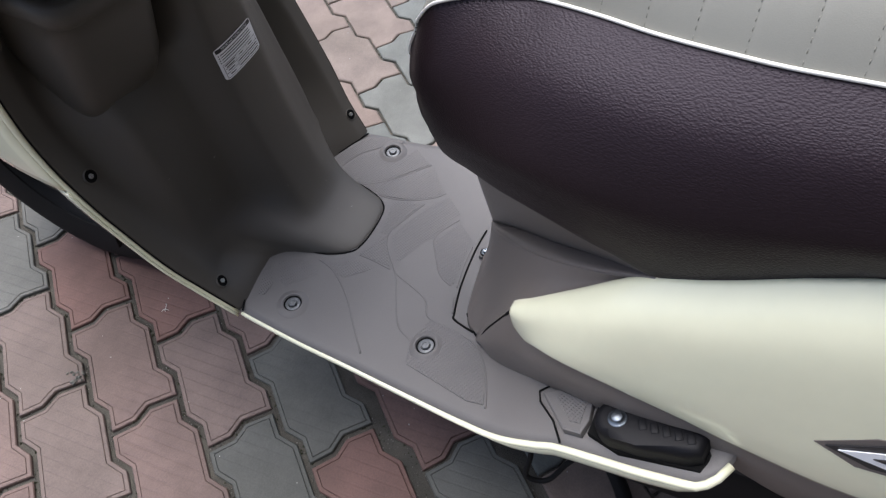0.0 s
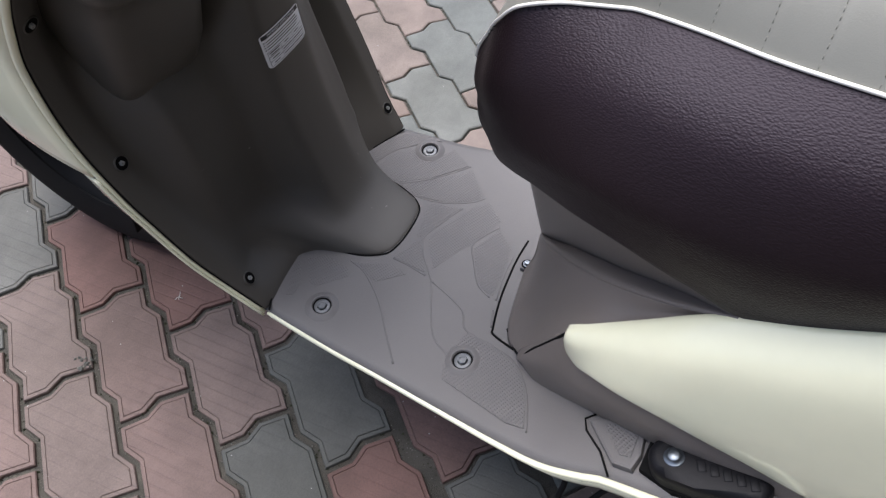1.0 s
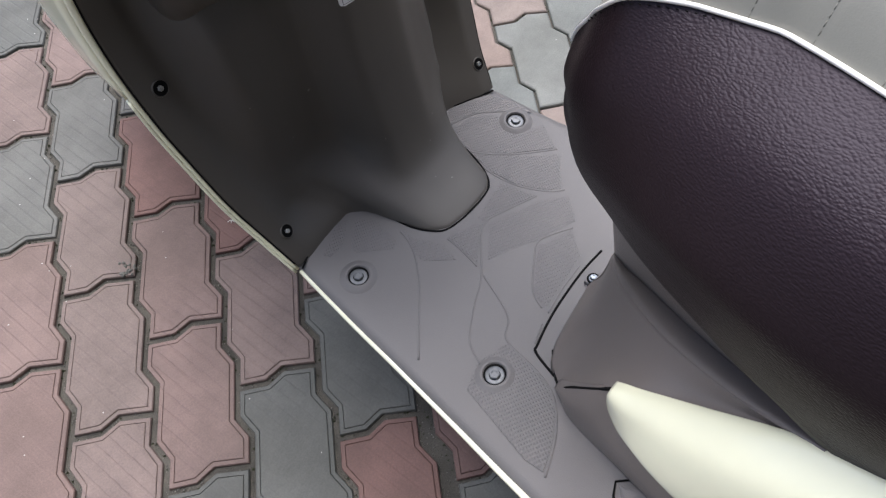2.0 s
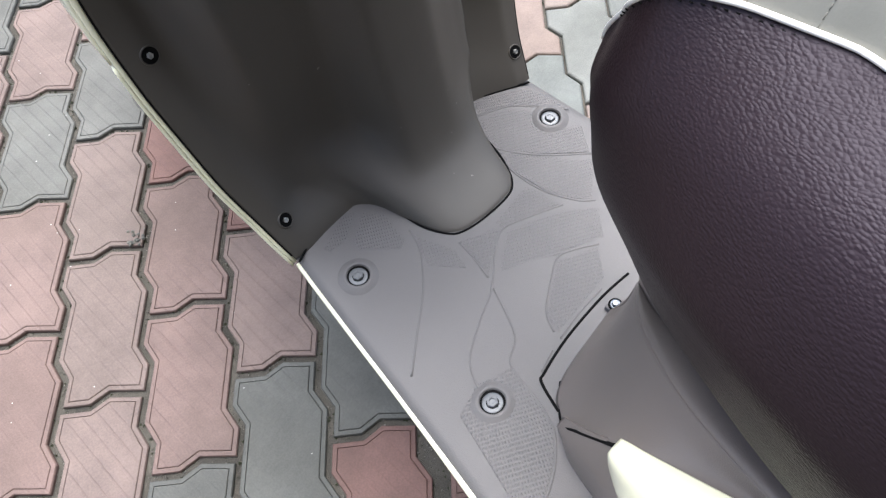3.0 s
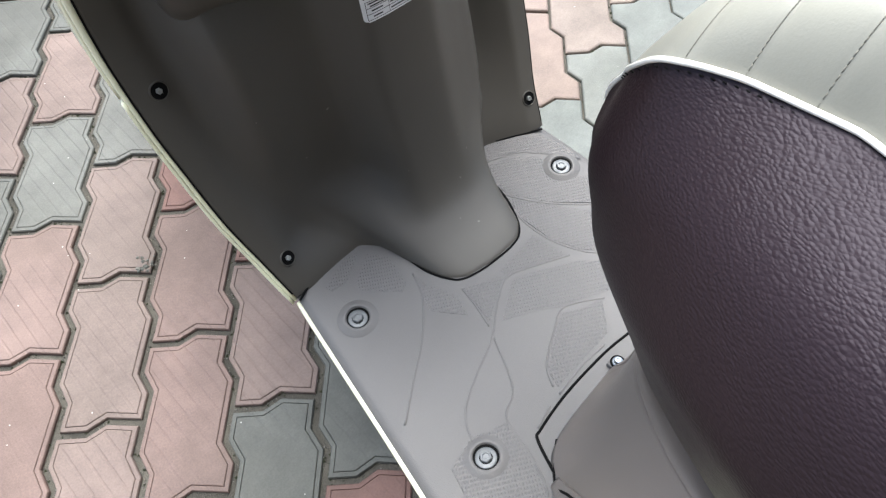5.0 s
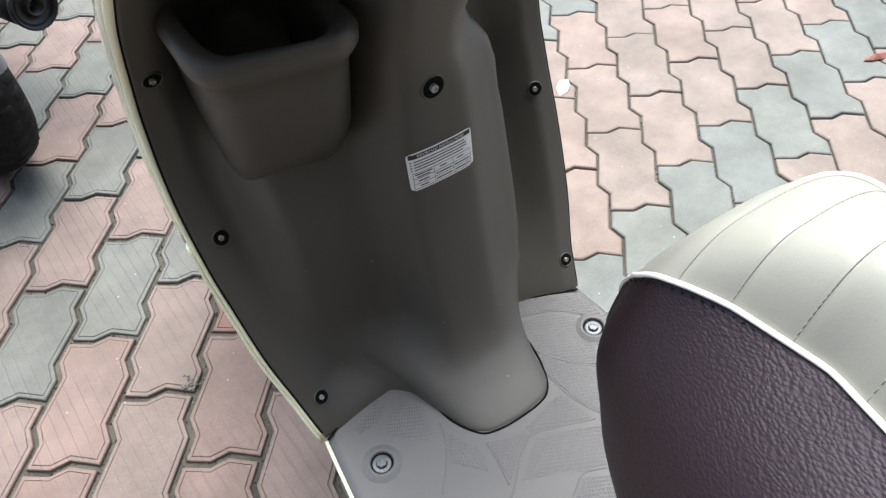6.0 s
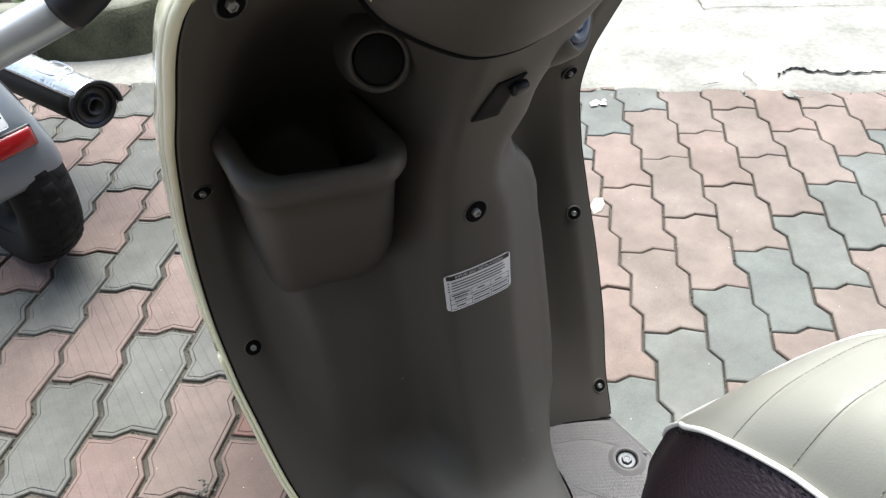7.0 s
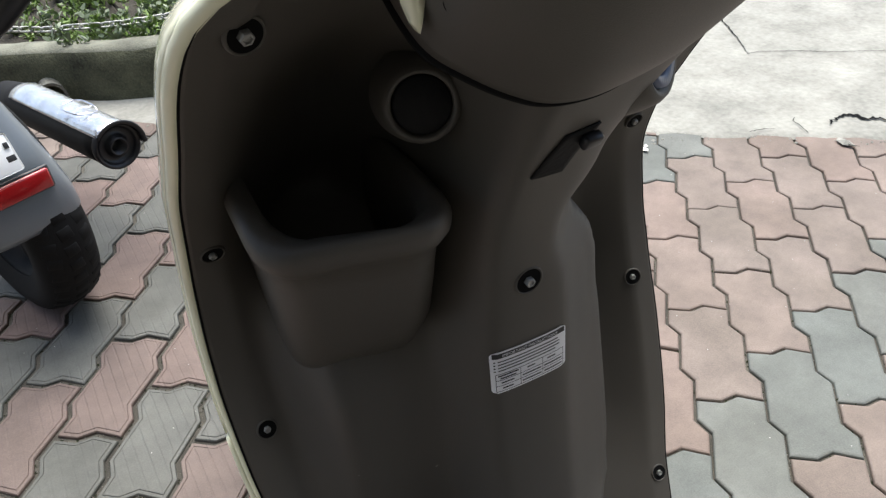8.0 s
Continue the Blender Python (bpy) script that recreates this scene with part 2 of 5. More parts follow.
# ---- mesh helpers ----
def pchip(xs, ys, x):
    """Smooth monotone interpolation through table points."""
    if x <= xs[0]:
        return ys[0]
    if x >= xs[-1]:
        return ys[-1]
    n = len(xs)
    h = [xs[i + 1] - xs[i] for i in range(n - 1)]
    d = [(ys[i + 1] - ys[i]) / h[i] for i in range(n - 1)]
    s = [d[0]] + [0 if d[i - 1] * d[i] <= 0 else 2 * d[i - 1] * d[i] / (d[i - 1] + d[i]) for i in range(1, n - 1)] + [d[-1]]
    i = max(k for k in range(n - 1) if xs[k] <= x)
    t = (x - xs[i]) / h[i]
    return ((1 + 2 * t) * (1 - t) ** 2 * ys[i] + t * (1 - t) ** 2 * h[i] * s[i]
            + t * t * (3 - 2 * t) * ys[i + 1] + t * t * (t - 1) * h[i] * s[i + 1])


def spline(points, n, closed=False):
    """Catmull-Rom through points: n steps a piece."""
    p = [Vector(q) for q in points]
    m = len(p)
    out = []
    for i in range(m if closed else m - 1):
        if closed:
            a, b, c, d = p[(i - 1) % m], p[i], p[(i + 1) % m], p[(i + 2) % m]
        else:
            a, b, c, d = p[max(i - 1, 0)], p[i], p[i + 1], p[min(i + 2, m - 1)]
        for k in range(n):
            t = k / n
            out.append(0.5 * (2 * b + (c - a) * t + (2 * a - 5 * b + 4 * c - d) * t * t + (3 * b - a - 3 * c + d) * t ** 3))
    if not closed:
        out.append(p[-1])
    return out


def smoothstep(a, b, x):
    t = min(1, max(0, (x - a) / (b - a)))
    return t * t * (3 - 2 * t)


def part(name, bm, mat, parent=None, label="", smooth=True):
    me = bpy.data.meshes.new(name)
    bmesh.ops.recalc_face_normals(bm, faces=bm.faces)
    if smooth:
        for f in bm.faces:
            f.smooth = True
    bm.to_mesh(me)
    bm.free()
    me.materials.append(mat)
    ob = new(name, me)
    if parent:
        ob.parent = parent
    if label:
        tagged(ob, label)
    return ob


def sharp(ob, angle=35):
    for e in ob.data.polygons:
        e.use_smooth = True
    ob.data.set_sharp_from_angle(angle=radians(angle))
    return ob


def thicken(ob, t, offset=-1.0):
    m = ob.modifiers.new("thickness", "SOLIDIFY")
    m.thickness, m.offset = t, offset
    return ob


def thicken_away(ob, t, face):
    """Give a skin thickness on the side away from the direction that it faces."""
    total = sum((p.normal * p.area for p in ob.data.polygons), Vector())
    return thicken(ob, t, -1.0 if total.dot(face) > 0 else 1.0)


def rings(rows, closed=True, caps=True):
    """A skin over rows of points."""
    bm = bmesh.new()
    vs = [[bm.verts.new(p) for p in r] for r in rows]
    n = len(rows[0])
    for a, b in zip(vs[:-1], vs[1:]):
        for i in range(n if closed else n - 1):
            j = (i + 1) % n
            bm.faces.new((a[i], a[j], b[j], b[i]))
    if closed and caps:
        bm.faces.new(vs[0])
        bm.faces.new(vs[-1])
    return bm


def tube(path, radius, sides=8, closed=False, flat=1.0, join=None):
    """A round bar along a path; radius a number or one for each point."""
    path = [Vector(p) for p in path]
    n = len(path)
    rr = radius if isinstance(radius, (list, tuple)) else [radius] * n
    rows = []
    up = None
    for i, p in enumerate(path):
        a = path[(i - 1) % n] if closed or i else p
        b = path[(i + 1) % n] if closed or i < n - 1 else p
        d = (b - a).normalized()
        if up is None:
            up = d.orthogonal().normalized()
        up = (up - d * up.dot(d)).normalized()
        side = d.cross(up)
        rows.append([p + (up * math.cos(2 * math.pi * k / sides) + side * math.sin(2 * math.pi * k / sides) * flat) * rr[i] for k in range(sides)])
    if closed:
        rows.append(rows[0])
    bm = rings(rows, True, not closed)
    if closed:
        bmesh.ops.remove_doubles(bm, verts=bm.verts, dist=1e-6)
    return bm


def lathe(profile, m=None, sides=32):
    """Profile of (radius, height) turned about z, moved by m."""
    bm = bmesh.new()
    rows = []
    for r, z in profile:
        if r < 1e-6:
            rows.append([bm.verts.new((0, 0, z))])
        else:
            rows.append([bm.verts.new((r * math.cos(2 * math.pi * k / sides), r * math.sin(2 * math.pi * k / sides), z)) for k in range(sides)])
    for a, b in zip(rows[:-1], rows[1:]):
        for k in range(sides):
            j = (k + 1) % sides
            q = [a[k % len(a)], a[j % len(a)], b[j % len(b)], b[k % len(b)]]
            q = list(dict.fromkeys(q))
            if len(q) > 2:
                bm.faces.new(q)
    if m is not None:
        bm.transform(m)
    return bm


def prism(poly, z0, z1, bevel=0.0, m=None):
    """A flat shape of given outline with a thickness and a softened top edge."""
    bm = bmesh.new()
    lo = [bm.verts.new((x, y, z0)) for x, y in poly]
    hi = [bm.verts.new((x, y, z1)) for x, y in poly]
    n = len(poly)
    for i in range(n):
        bm.faces.new((lo[i], lo[(i + 1) % n], hi[(i + 1) % n], hi[i]))
    bm.faces.new(hi)
    bm.faces.new(lo[::-1])
    if bevel:
        edges = [e for e in bm.edges if all(v in hi for v in e.verts)]
        bmesh.ops.bevel(bm, geom=edges, offset=bevel, segments=2, profile=0.6, affect="EDGES")
    if m is not None:
        bm.transform(m)
    return bm


def block(size, bevel, m=None, segments=2):
    bm = bmesh.new()
    bmesh.ops.create_cube(bm, size=1)
    bm.transform(Matrix.Diagonal((*size, 1)))
    if bevel:
        bmesh.ops.bevel(bm, geom=bm.edges[:], offset=bevel, segments=segments, profile=0.5, affect="EDGES")
    if m is not None:
        bm.transform(m)
    return bm


def facing(p, normal):
    """A pose at p whose z axis is the normal."""
    return Matrix.Translation(p) @ Vector(normal).to_track_quat("Z", "Y").to_matrix().to_4x4()


def empty(name, label, category, group="", at=(0, 0, 0)):
    e = new(name)
    e.location = at
    return tagged(e, label, category, group)


# ---- the scooter's large forms ----
scooter = empty("scooter", "cream and brown scooter parked on its centre stand on pavers", "scooter")

EDGE_Z = [0.235, 0.258, 0.30, 0.35, 0.40, 0.45, 0.50, 0.55, 0.60, 0.65, 0.70, 0.75, 0.80, 0.83, 0.85, 0.87]
EDGE_W = [0.174, 0.180, 0.189, 0.199, 0.204, 0.208, 0.209, 0.207, 0.203, 0.199, 0.196, 0.190, 0.184, 0.176, 0.158, 0.12]
EDGE_Y = [-0.034, -0.022, 0.008, 0.037, 0.063, 0.086, 0.106, 0.119, 0.123, 0.109, 0.081, 0.047, 0.012, -0.010, -0.024, -0.040]


def edge_w(z, side=-1):
    return pchip(EDGE_Z, EDGE_W, z) - (0.011 * smoothstep(0.42, 0.25, z) if side > 0 else 0)


def edge_y(z):
    return pchip(EDGE_Z, EDGE_Y, z)


COL_Z = [0.25, 0.2585, 0.263, 0.272, 0.285, 0.30, 0.33, 0.37, 0.42, 0.48, 0.55, 0.58, 0.60, 0.62, 0.65, 0.70, 0.75, 0.80, 0.85]
COL_Y = [-0.126, -0.124, -0.112, -0.080, -0.050, -0.036, -0.021, -0.008, 0.004, 0.012, 0.017, 0.018, 0.018, 0.0165, 0.012, -0.004, -0.03, -0.06, -0.09]
COL_W = [0.066, 0.066, 0.067, 0.072, 0.082, 0.092, 0.106, 0.115, 0.120, 0.121, 0.116, 0.108, 0.096, 0.081, 0.074, 0.074, 0.085, 0.10, 0.10]


INNER_Z = [0.25, 0.257, 0.28, 0.30, 0.33, 0.36, 0.40, 0.45, 0.50, 0.54, 0.58, 0.61]
INNER_Y = [0.001, 0.002, 0.016, 0.026, 0.036, 0.042, 0.046, 0.050, 0.058, 0.075, 0.11, 0.135]


def shield_y(x, z):
    """The inner face of the leg shield, with the raised column down its middle."""
    w = edge_w(z, 1 if x > 0 else -1)
    deep = 0.026 + 0.030 * smoothstep(0.27, 0.36, z) * smoothstep(0.62, 0.5, z)
    if x < 0:
        deep *= 0.35 + 0.65 * smoothstep(0.50, 0.60, z)
    base = edge_y(z) + deep * max(0.0, 1 - (x / w / 0.89) ** 4) ** 1.3
    if x < 0:
        upright = smoothstep(-0.174, -0.126, x) * smoothstep(0.605, 0.55, z) * smoothstep(0.262, 0.30, z)
        base += (pchip(INNER_Z, INNER_Y, z) - base) * upright
    yc = pchip(COL_Z, COL_Y, z)
    s = abs(x - 0.003) / pchip(COL_Z, COL_W, z)
    low = smoothstep(0.33, 0.27, z)
    f_high = pchip([0, 0.22, 0.38, 0.42, 0.6, 0.8, 0.97, 1.08, 1.25], [0, 0.006, 0.022, 0.038, 0.15, 0.28, 0.40, 0.95, 1.0], s)
    if x < 0.003:
        s2 = abs(x - 0.003) / (0.072 - 0.016 * smoothstep(0.62, 0.72, z))
        f_high = pchip([0, 0.24, 0.36, 0.54, 0.76, 1.05], [0, 0.015, 0.09, 0.48, 0.90, 1.0], s2)
    f_low = pchip([0, 0.5, 0.75, 0.88, 1.0, 1.08], [0, 0.03, 0.12, 0.3, 0.8, 1.0], s)
    if x < 0.003:
        f_low = pchip([0, 0.45, 0.75, 1.0, 1.2, 1.45], [0, 0.03, 0.15, 0.48, 0.84, 1.0], s)
    f_up = pchip([0, 0.4, 0.7, 0.9, 1.0, 1.15], [0, 0.012, 0.07, 0.27, 0.6, 1.0], s)
    up = smoothstep(0.62, 0.69, z) if x >= 0.003 else 0.0
    f = f_high * (1 - low) * (1 - up) + f_low * low + f_up * up
    y = yc + (base - yc) * f
    # storage recess behind the pocket
    hollow = smoothstep(0.585, 0.63, z) * smoothstep(0.85, 0.74, z) * smoothstep(-0.185, -0.095, x) * smoothstep(-0.02, -0.085, x)
    return y + 0.052 * hollow


def build_leg_shield():
    rows = []
    nz, nx = 96, 84
    for i in range(nz + 1):
        z = 0.2572 + (0.87 - 0.2572) * (i / nz) ** 1.5
        row = []
        for k in range(nx + 1):
            u = -1 + 2 * k / nx
            u = math.sin(u * math.pi / 2) * 0.25 + u * 0.75
            x = u * edge_w(z, 1 if u > 0 else -1)
            row.append((x, shield_y(x, z), z))
        rows.append(row)
    ob = part("leg_shield", rings(rows, False), M_PLASTIC, scooter, "matt brown plastic inner leg shield, coloured darker for shade")
    return thicken_away(ob, 0.004, Vector((0, -1, 0)))


leg_shield = build_leg_shield()


def edge_path(side, out, fwd, z0, z1, n=60):
    pts = []
    for i in range(n + 1):
        z = z0 + (z1 - z0) * i / n
        pts.append((side * (edge_w(z, side) + out), edge_y(z) + fwd, z))
    return pts


for side in (-1, 1):
    rim = part("shield_rim", tube(edge_path(side, 0.0025 if side < 0 else -0.003, 0.005 if side < 0 else 0.014, 0.252, 0.868), [0.0026 + 0.0022 * smoothstep(0.42, 0.62, 0.252 + 0.616 * i / 60) for i in range(61)], 8), M_CREAM if side < 0 else M_PLASTIC, scooter, "cream painted rim of the leg shield" if side < 0 else "moulded brown edge of the leg shield")
    part("rim_seal", tube(edge_path(side, 0.0002 if side < 0 else -0.001, 0.0005, 0.262, 0.866), 0.0010 if side < 0 else 0.0007, 6), M_GAP, rim)


def build_apron():
    """Outer cream front panel, wrapped forward from the shield's rim."""
    rows = []
    for i in range(41):
        z = 0.478 + (0.87 - 0.478) * i / 40
        w, y0 = edge_w(z) + 0.006, edge_y(z) + 0.006
        deep = 0.20 + 0.10 * smoothstep(0.85, 0.5, z)
        row = []
        for k in range(49):
            a = math.pi * k / 48
            c, s = math.cos(a), math.sin(a)
            row.append((-w * math.copysign(abs(c) ** 0.75, c) - 0.012 * smoothstep(0.2, -1, c), y0 + deep * abs(s) ** 0.9 - 0.004 * abs(s), z - 0.05 * s + 0.075 * s * smoothstep(0.62, 0.478, z)))
        rows.append(row)
    ob = part("front_apron", rings(rows, False), M_CREAM, scooter, "glossy cream front apron")
    thicken(ob, 0.003, 0.0)
    for side in (-1, 1):
        rows = []
        for i in range(31):
            z = 0.25 + (0.475 - 0.25) * i / 30
            w, y0 = edge_w(z, side) + (0.007 if side < 0 else -0.006), edge_y(z) + (0.004 if side < 0 else 0.018)
            d = 0.012 + 0.02 * smoothstep(0.36, 0.475, z)
            rows.append([(side * (w - 0.25 * d * t), y0 + d * t, z - 0.3 * d * t) for t in (0, 0.35, 0.7, 1)])
        thicken(part("apron_flank", rings(rows, False), M_CREAM, scooter), 0.003, 0.0)


build_apron()

FLOOR_D = [-0.03, 0.10, 0.20, 0.28, 0.37, 0.44, 0.50, 0.60, 0.63]
FLOOR_Z = [0.258, 0.258, 0.268, 0.277, 0.294, 0.323, 0.347, 0.384, 0.396]
SIDE_D = [-0.03, 0.029, 0.11, 0.20, 0.29, 0.36, 0.415, 0.445, 0.464, 0.508, 0.555, 0.594, 0.608, 0.622]
SIDE_X = [0.172, 0.180, 0.188, 0.197, 0.207, 0.216, 0.222, 0.220, 0.217, 0.219, 0.221, 0.221, 0.214, 0.19]


def floor_z(y):
    return pchip(FLOOR_D, FLOOR_Z, -y)


def side_x(y, side=-1):
    return pchip(SIDE_D, SIDE_X, -y) - (0.012 if side > 0 else 0)


def build_footboard():
    rows = []
    for i in range(71):
        y = 0.028 - (0.622 + 0.028) * i / 70
        rows.append([(x, y, floor_z(y) - 0.004 * abs(u) ** 14) for u in [(-1 + 2 * k / 36) for k in range(37)]
                     for x in [u * side_x(y, 1 if u > 0 else -1)]])
    ob = part("footboard", rings(rows, False), M_FLOOR, scooter, "matt grey-brown plastic footboard with moulded grip")
    return thicken_away(ob, 0.012, Vector((0, 0, 1)))


footboard = build_footboard()
for side in (-1, 1):
    pts = []
    for i in range(80):
        y = -0.026 - (0.62 - 0.026) * i / 79
        pts.append((side * (side_x(y, side) + (0.001 if side < 0 else -0.004)), y, floor_z(y) - (0.006 if side < 0 else 0.012)))
    part("floor_trim", tube(pts, [0.0027 + 0.0016 * smoothstep(0.3, 0.9, i / 79) for i in range(80)], 8, flat=1.0), M_CREAM, scooter, "cream trim strip along the footboard edge")
    rows = []
    for i in range(40):
        y = -0.03 - (0.615 - 0.03) * i / 39
        x, z = side_x(y, side), floor_z(y)
        drop = 0.010 + 0.034 * smoothstep(-0.36, -0.45, y) * smoothstep(-0.622, -0.58, y)
        rows.append([(side * (x + 0.002), y, z - 0.008), (side * (x - 0.001), y, z - 0.008 - drop * 0.5), (side * (x - 0.010), y, z - 0.008 - drop)])
    thicken(part("floor_skirt", rings(rows, False), M_CREAM, scooter), 0.003, 0.0)
rows = [[(u * (side_x(y) - 0.03), y, floor_z(y) - 0.03 - 0.03 * (1 - u * u)) for u in [-1 + k / 8 for k in range(17)]] for y in [0.02 - 0.6 * i / 20 for i in range(21)]]
thicken(part("underfloor", rings(rows, False), M_BLACK, scooter), 0.01)

# ---- seat ----
NOSE = -0.226
SEAT_D = [0.0, 0.012, 0.03, 0.055, 0.09, 0.13, 0.18, 0.24, 0.285, 0.33, 0.38, 0.43, 0.55, 0.75, 0.92, 0.97]
PIPE_D = [0.0, 0.014, 0.034, 0.054, 0.074, 0.094, 0.134, 0.154, 0.194, 0.24, 0.285, 0.33, 0.38, 0.43, 0.55, 0.75, 0.92, 0.97]
S_XP = (PIPE_D, [0.0, 0.010, 0.032, 0.039, 0.036, 0.033, 0.033, 0.038, 0.049, 0.063, 0.073, 0.081, 0.085, 0.088, 0.10, 0.10, 0.07, 0.0])
S_ZP = (PIPE_D, [0.585, 0.624, 0.661, 0.684, 0.691, 0.695, 0.703, 0.707, 0.712, 0.717, 0.722, 0.727, 0.732, 0.736, 0.744, 0.764, 0.779, 0.779])
S_XB = (SEAT_D, [0.0, 0.017, 0.040, 0.066, 0.091, 0.112, 0.129, 0.141, 0.145, 0.146, 0.146, 0.146, 0.15, 0.15, 0.115, 0.0])
S_ZB = (SEAT_D, [0.55, 0.548, 0.556, 0.575, 0.600, 0.618, 0.630, 0.636, 0.640, 0.648, 0.660, 0.672, 0.68, 0.695, 0.72, 0.73])
S_XL = (SEAT_D, [0.0, 0.006, 0.018, 0.041, 0.070, 0.098, 0.119, 0.131, 0.134, 0.135, 0.134, 0.133, 0.135, 0.135, 0.10, 0.0])
S_ZL = (SEAT_D, [0.530, 0.500, 0.485, 0.502, 0.528, 0.548, 0.558, 0.553, 0.543, 0.563, 0.592, 0.621, 0.64, 0.66, 0.69, 0.70])
S_CR = (SEAT_D, [0.0, 0.0025, 0.0069, 0.0194, 0.0319, 0.0437, 0.050, 0.055, 0.059, 0.061, 0.063, 0.065, 0.066, 0.055, 0.03, 0.0])


def seat_at(table, y):
    return pchip([math.sqrt(d) for d in table[0]], table[1], math.sqrt(max(0.0, NOSE - y)))


def top_x(y, u):
    """Half width of the seat top, a little fuller on the far side."""
    return seat_at(S_XP, y) + (0.050 * smoothstep(-0.0045, 0.075, NOSE - y) * smoothstep(0.97, 0.85, NOSE - y) if u > 0 else 0)


SEAM_Y = [-0.288, -0.3145, -0.346, -0.382] + [-0.42 - 0.0347 * k for k in range(21)]


def seat_sections(fn):
    n = 110
    return [fn(NOSE - 0.97 * (i / n) ** 2.0) for i in range(n + 1)]


def relaxed(rows, turns=14):
    """Ease the skin lengthways, away from its upper and lower edges."""
    rows = [[Vector(q) for q in r] for r in rows]
    last = len(rows[0]) - 1
    for _ in range(turns):
        old = [[q.copy() for q in r] for r in rows]
        for i in range(1, len(rows) - 1):
            for k in range(1, last - 1):
                w = 0.5 * min(1, k / 5, (last - k) / 5)
                rows[i][k] = old[i][k].lerp((old[i - 1][k] + old[i + 1][k]) / 2, w)
    return rows


seat = new("seat")
seat.parent = scooter
tagged(seat, "two-tone scooter seat, brown leather sides and beige quilted top")
for side in (-1, 1):
    def flank(y):
        p = Vector((top_x(y, side), y, seat_at(S_ZP, y)))
        b = Vector((seat_at(S_XB, y), y, seat_at(S_ZB, y)))
        if side > 0:
            b.x = max(b.x, p.x + 0.008)
        l = Vector((seat_at(S_XL, y), y, seat_at(S_ZL, y)))
        mid1 = (p + b) / 2 + Vector((0.16 * (p.z - b.z), 0, 0.12 * (b.x - p.x)))
        mid2 = (l + b) / 2 + Vector((0.05 * (b.z - l.z), 0, 0))
        pts = spline([p, mid1, b, mid2, l], 6) + [Vector((l.x * 0.8, l.y, l.z - 0.003))]
        return [(side * q.x, q.y, q.z) for q in pts]
    part("leather_side", rings(relaxed(seat_sections(flank)), False), M_LEATHER, seat, "dark brown grained leather seat side")
    pipe = [(side * (top_x(y, side) + 0.001), y, seat_at(S_ZP, y) + 0.0010) for y in [NOSE - 0.95 * (i / 120) ** 1.8 for i in range(1, 121)]]
    part("piping", tube(pipe, 0.0015, 8), M_PIPING, seat, "white piping along the seat edge")
    bm = bmesh.new()
    k = 0.02
    while k < 0.85:
        y = NOSE - k
        c = Vector((side * (top_x(y, side) + 0.0030), y, seat_at(S_ZP, y) - 0.0022))
        s = block((0.0006, 0.0019, 0.0006), 0)
        s.transform(Matrix.Translation(c))
        me = bpy.data.meshes.new("stitch_tmp")
        s.to_mesh(me)
        s.free()
        bm.from_mesh(me)
        bpy.data.meshes.remove(me)
        k += 0.0052
    tagged(part("edge_stitching", bm, M_GAP, seat), kind="stuff")


def crown(y, u):
    """Quilted top: u from -1 to 1 across."""
    z = seat_at(S_ZP, y) + seat_at(S_CR, y) * (1 - abs(u) ** 2.54)
    near = min(abs(y - s) for s in SEAM_Y)
    return z - 0.0012 * math.exp(-(near / 0.0022) ** 2) * (1 - abs(u) ** 6) + 0.001 * (1 - abs(u) ** 4)


ys = sorted({round(NOSE - 0.97 * (i / 150) ** 1.7, 5) for i in range(151)} | {round(s + o, 5) for s in SEAM_Y for o in (-0.006, -0.003, 0, 0.003, 0.006)}, reverse=True)
rows = [[(u * top_x(y, u), y, crown(y, u)) for u in [math.sin((-1 + 2 * k / 24) * math.pi / 2) for k in range(25)]] for y in ys if -1.195 < y < NOSE - 0.0005]
part("quilted_top", rings(rows, False), M_SEAT_TOP, seat, "beige vinyl seat top with stitched cross channels")
for s in SEAM_Y[:13]:
    bm = bmesh.new()
    y = s + 0.0009
    for k in range(-22, 23):
        u = k / 22.6
        c = Vector((u * top_x(y, u), y, crown(y, u)))
        w = u + 0.004 if u < 0 else u - 0.004
        ahead = Vector((w * top_x(y, w), y, crown(y, w))) - c
        lean = -math.atan2(ahead.z, ahead.x) if u < 0 else math.atan2(ahead.z, -ahead.x)
        st = block((0.0030, 0.0005, 0.0004), 0, Matrix.Translation(c) @ Matrix.Rotation(lean, 4, "Y"))
        me = bpy.data.meshes.new("stitch_tmp")
        st.to_mesh(me)
        st.free()
        bm.from_mesh(me)
        bpy.data.meshes.remove(me)
    part("seam_stitching", bm, M_THREAD, seat)

# ---- body under the seat ----
def skin_between(curves, n=14, m=24):
    """A skin that runs through several curves of equal meaning."""
    res = []
    for c in curves:
        pts = spline(c, 8)
        L = [0]
        for a, b in zip(pts[:-1], pts[1:]):
            L.append(L[-1] + (b - a).length)
        out = []
        for i in range(m + 1):
            d = L[-1] * i / m
            j = max(k for k in range(len(L)) if L[k] <= d + 1e-9)
            j = min(j, len(L) - 2)
            t = (d - L[j]) / max(1e-9, L[j + 1] - L[j])
            out.append(pts[j].lerp(pts[j + 1], t))
        res.append(out)
    rows = []
    for i in range(m + 1):
        col = [r[i] for r in res]
        rows.append(spline(col, n) if len(col) > 2 else [col[0].lerp(col[1], k / n) for k in range(n + 1)])
    return rings(rows, False)


def mirror(pts, side):
    return [(-side * p[0], p[1], p[2]) for p in pts]


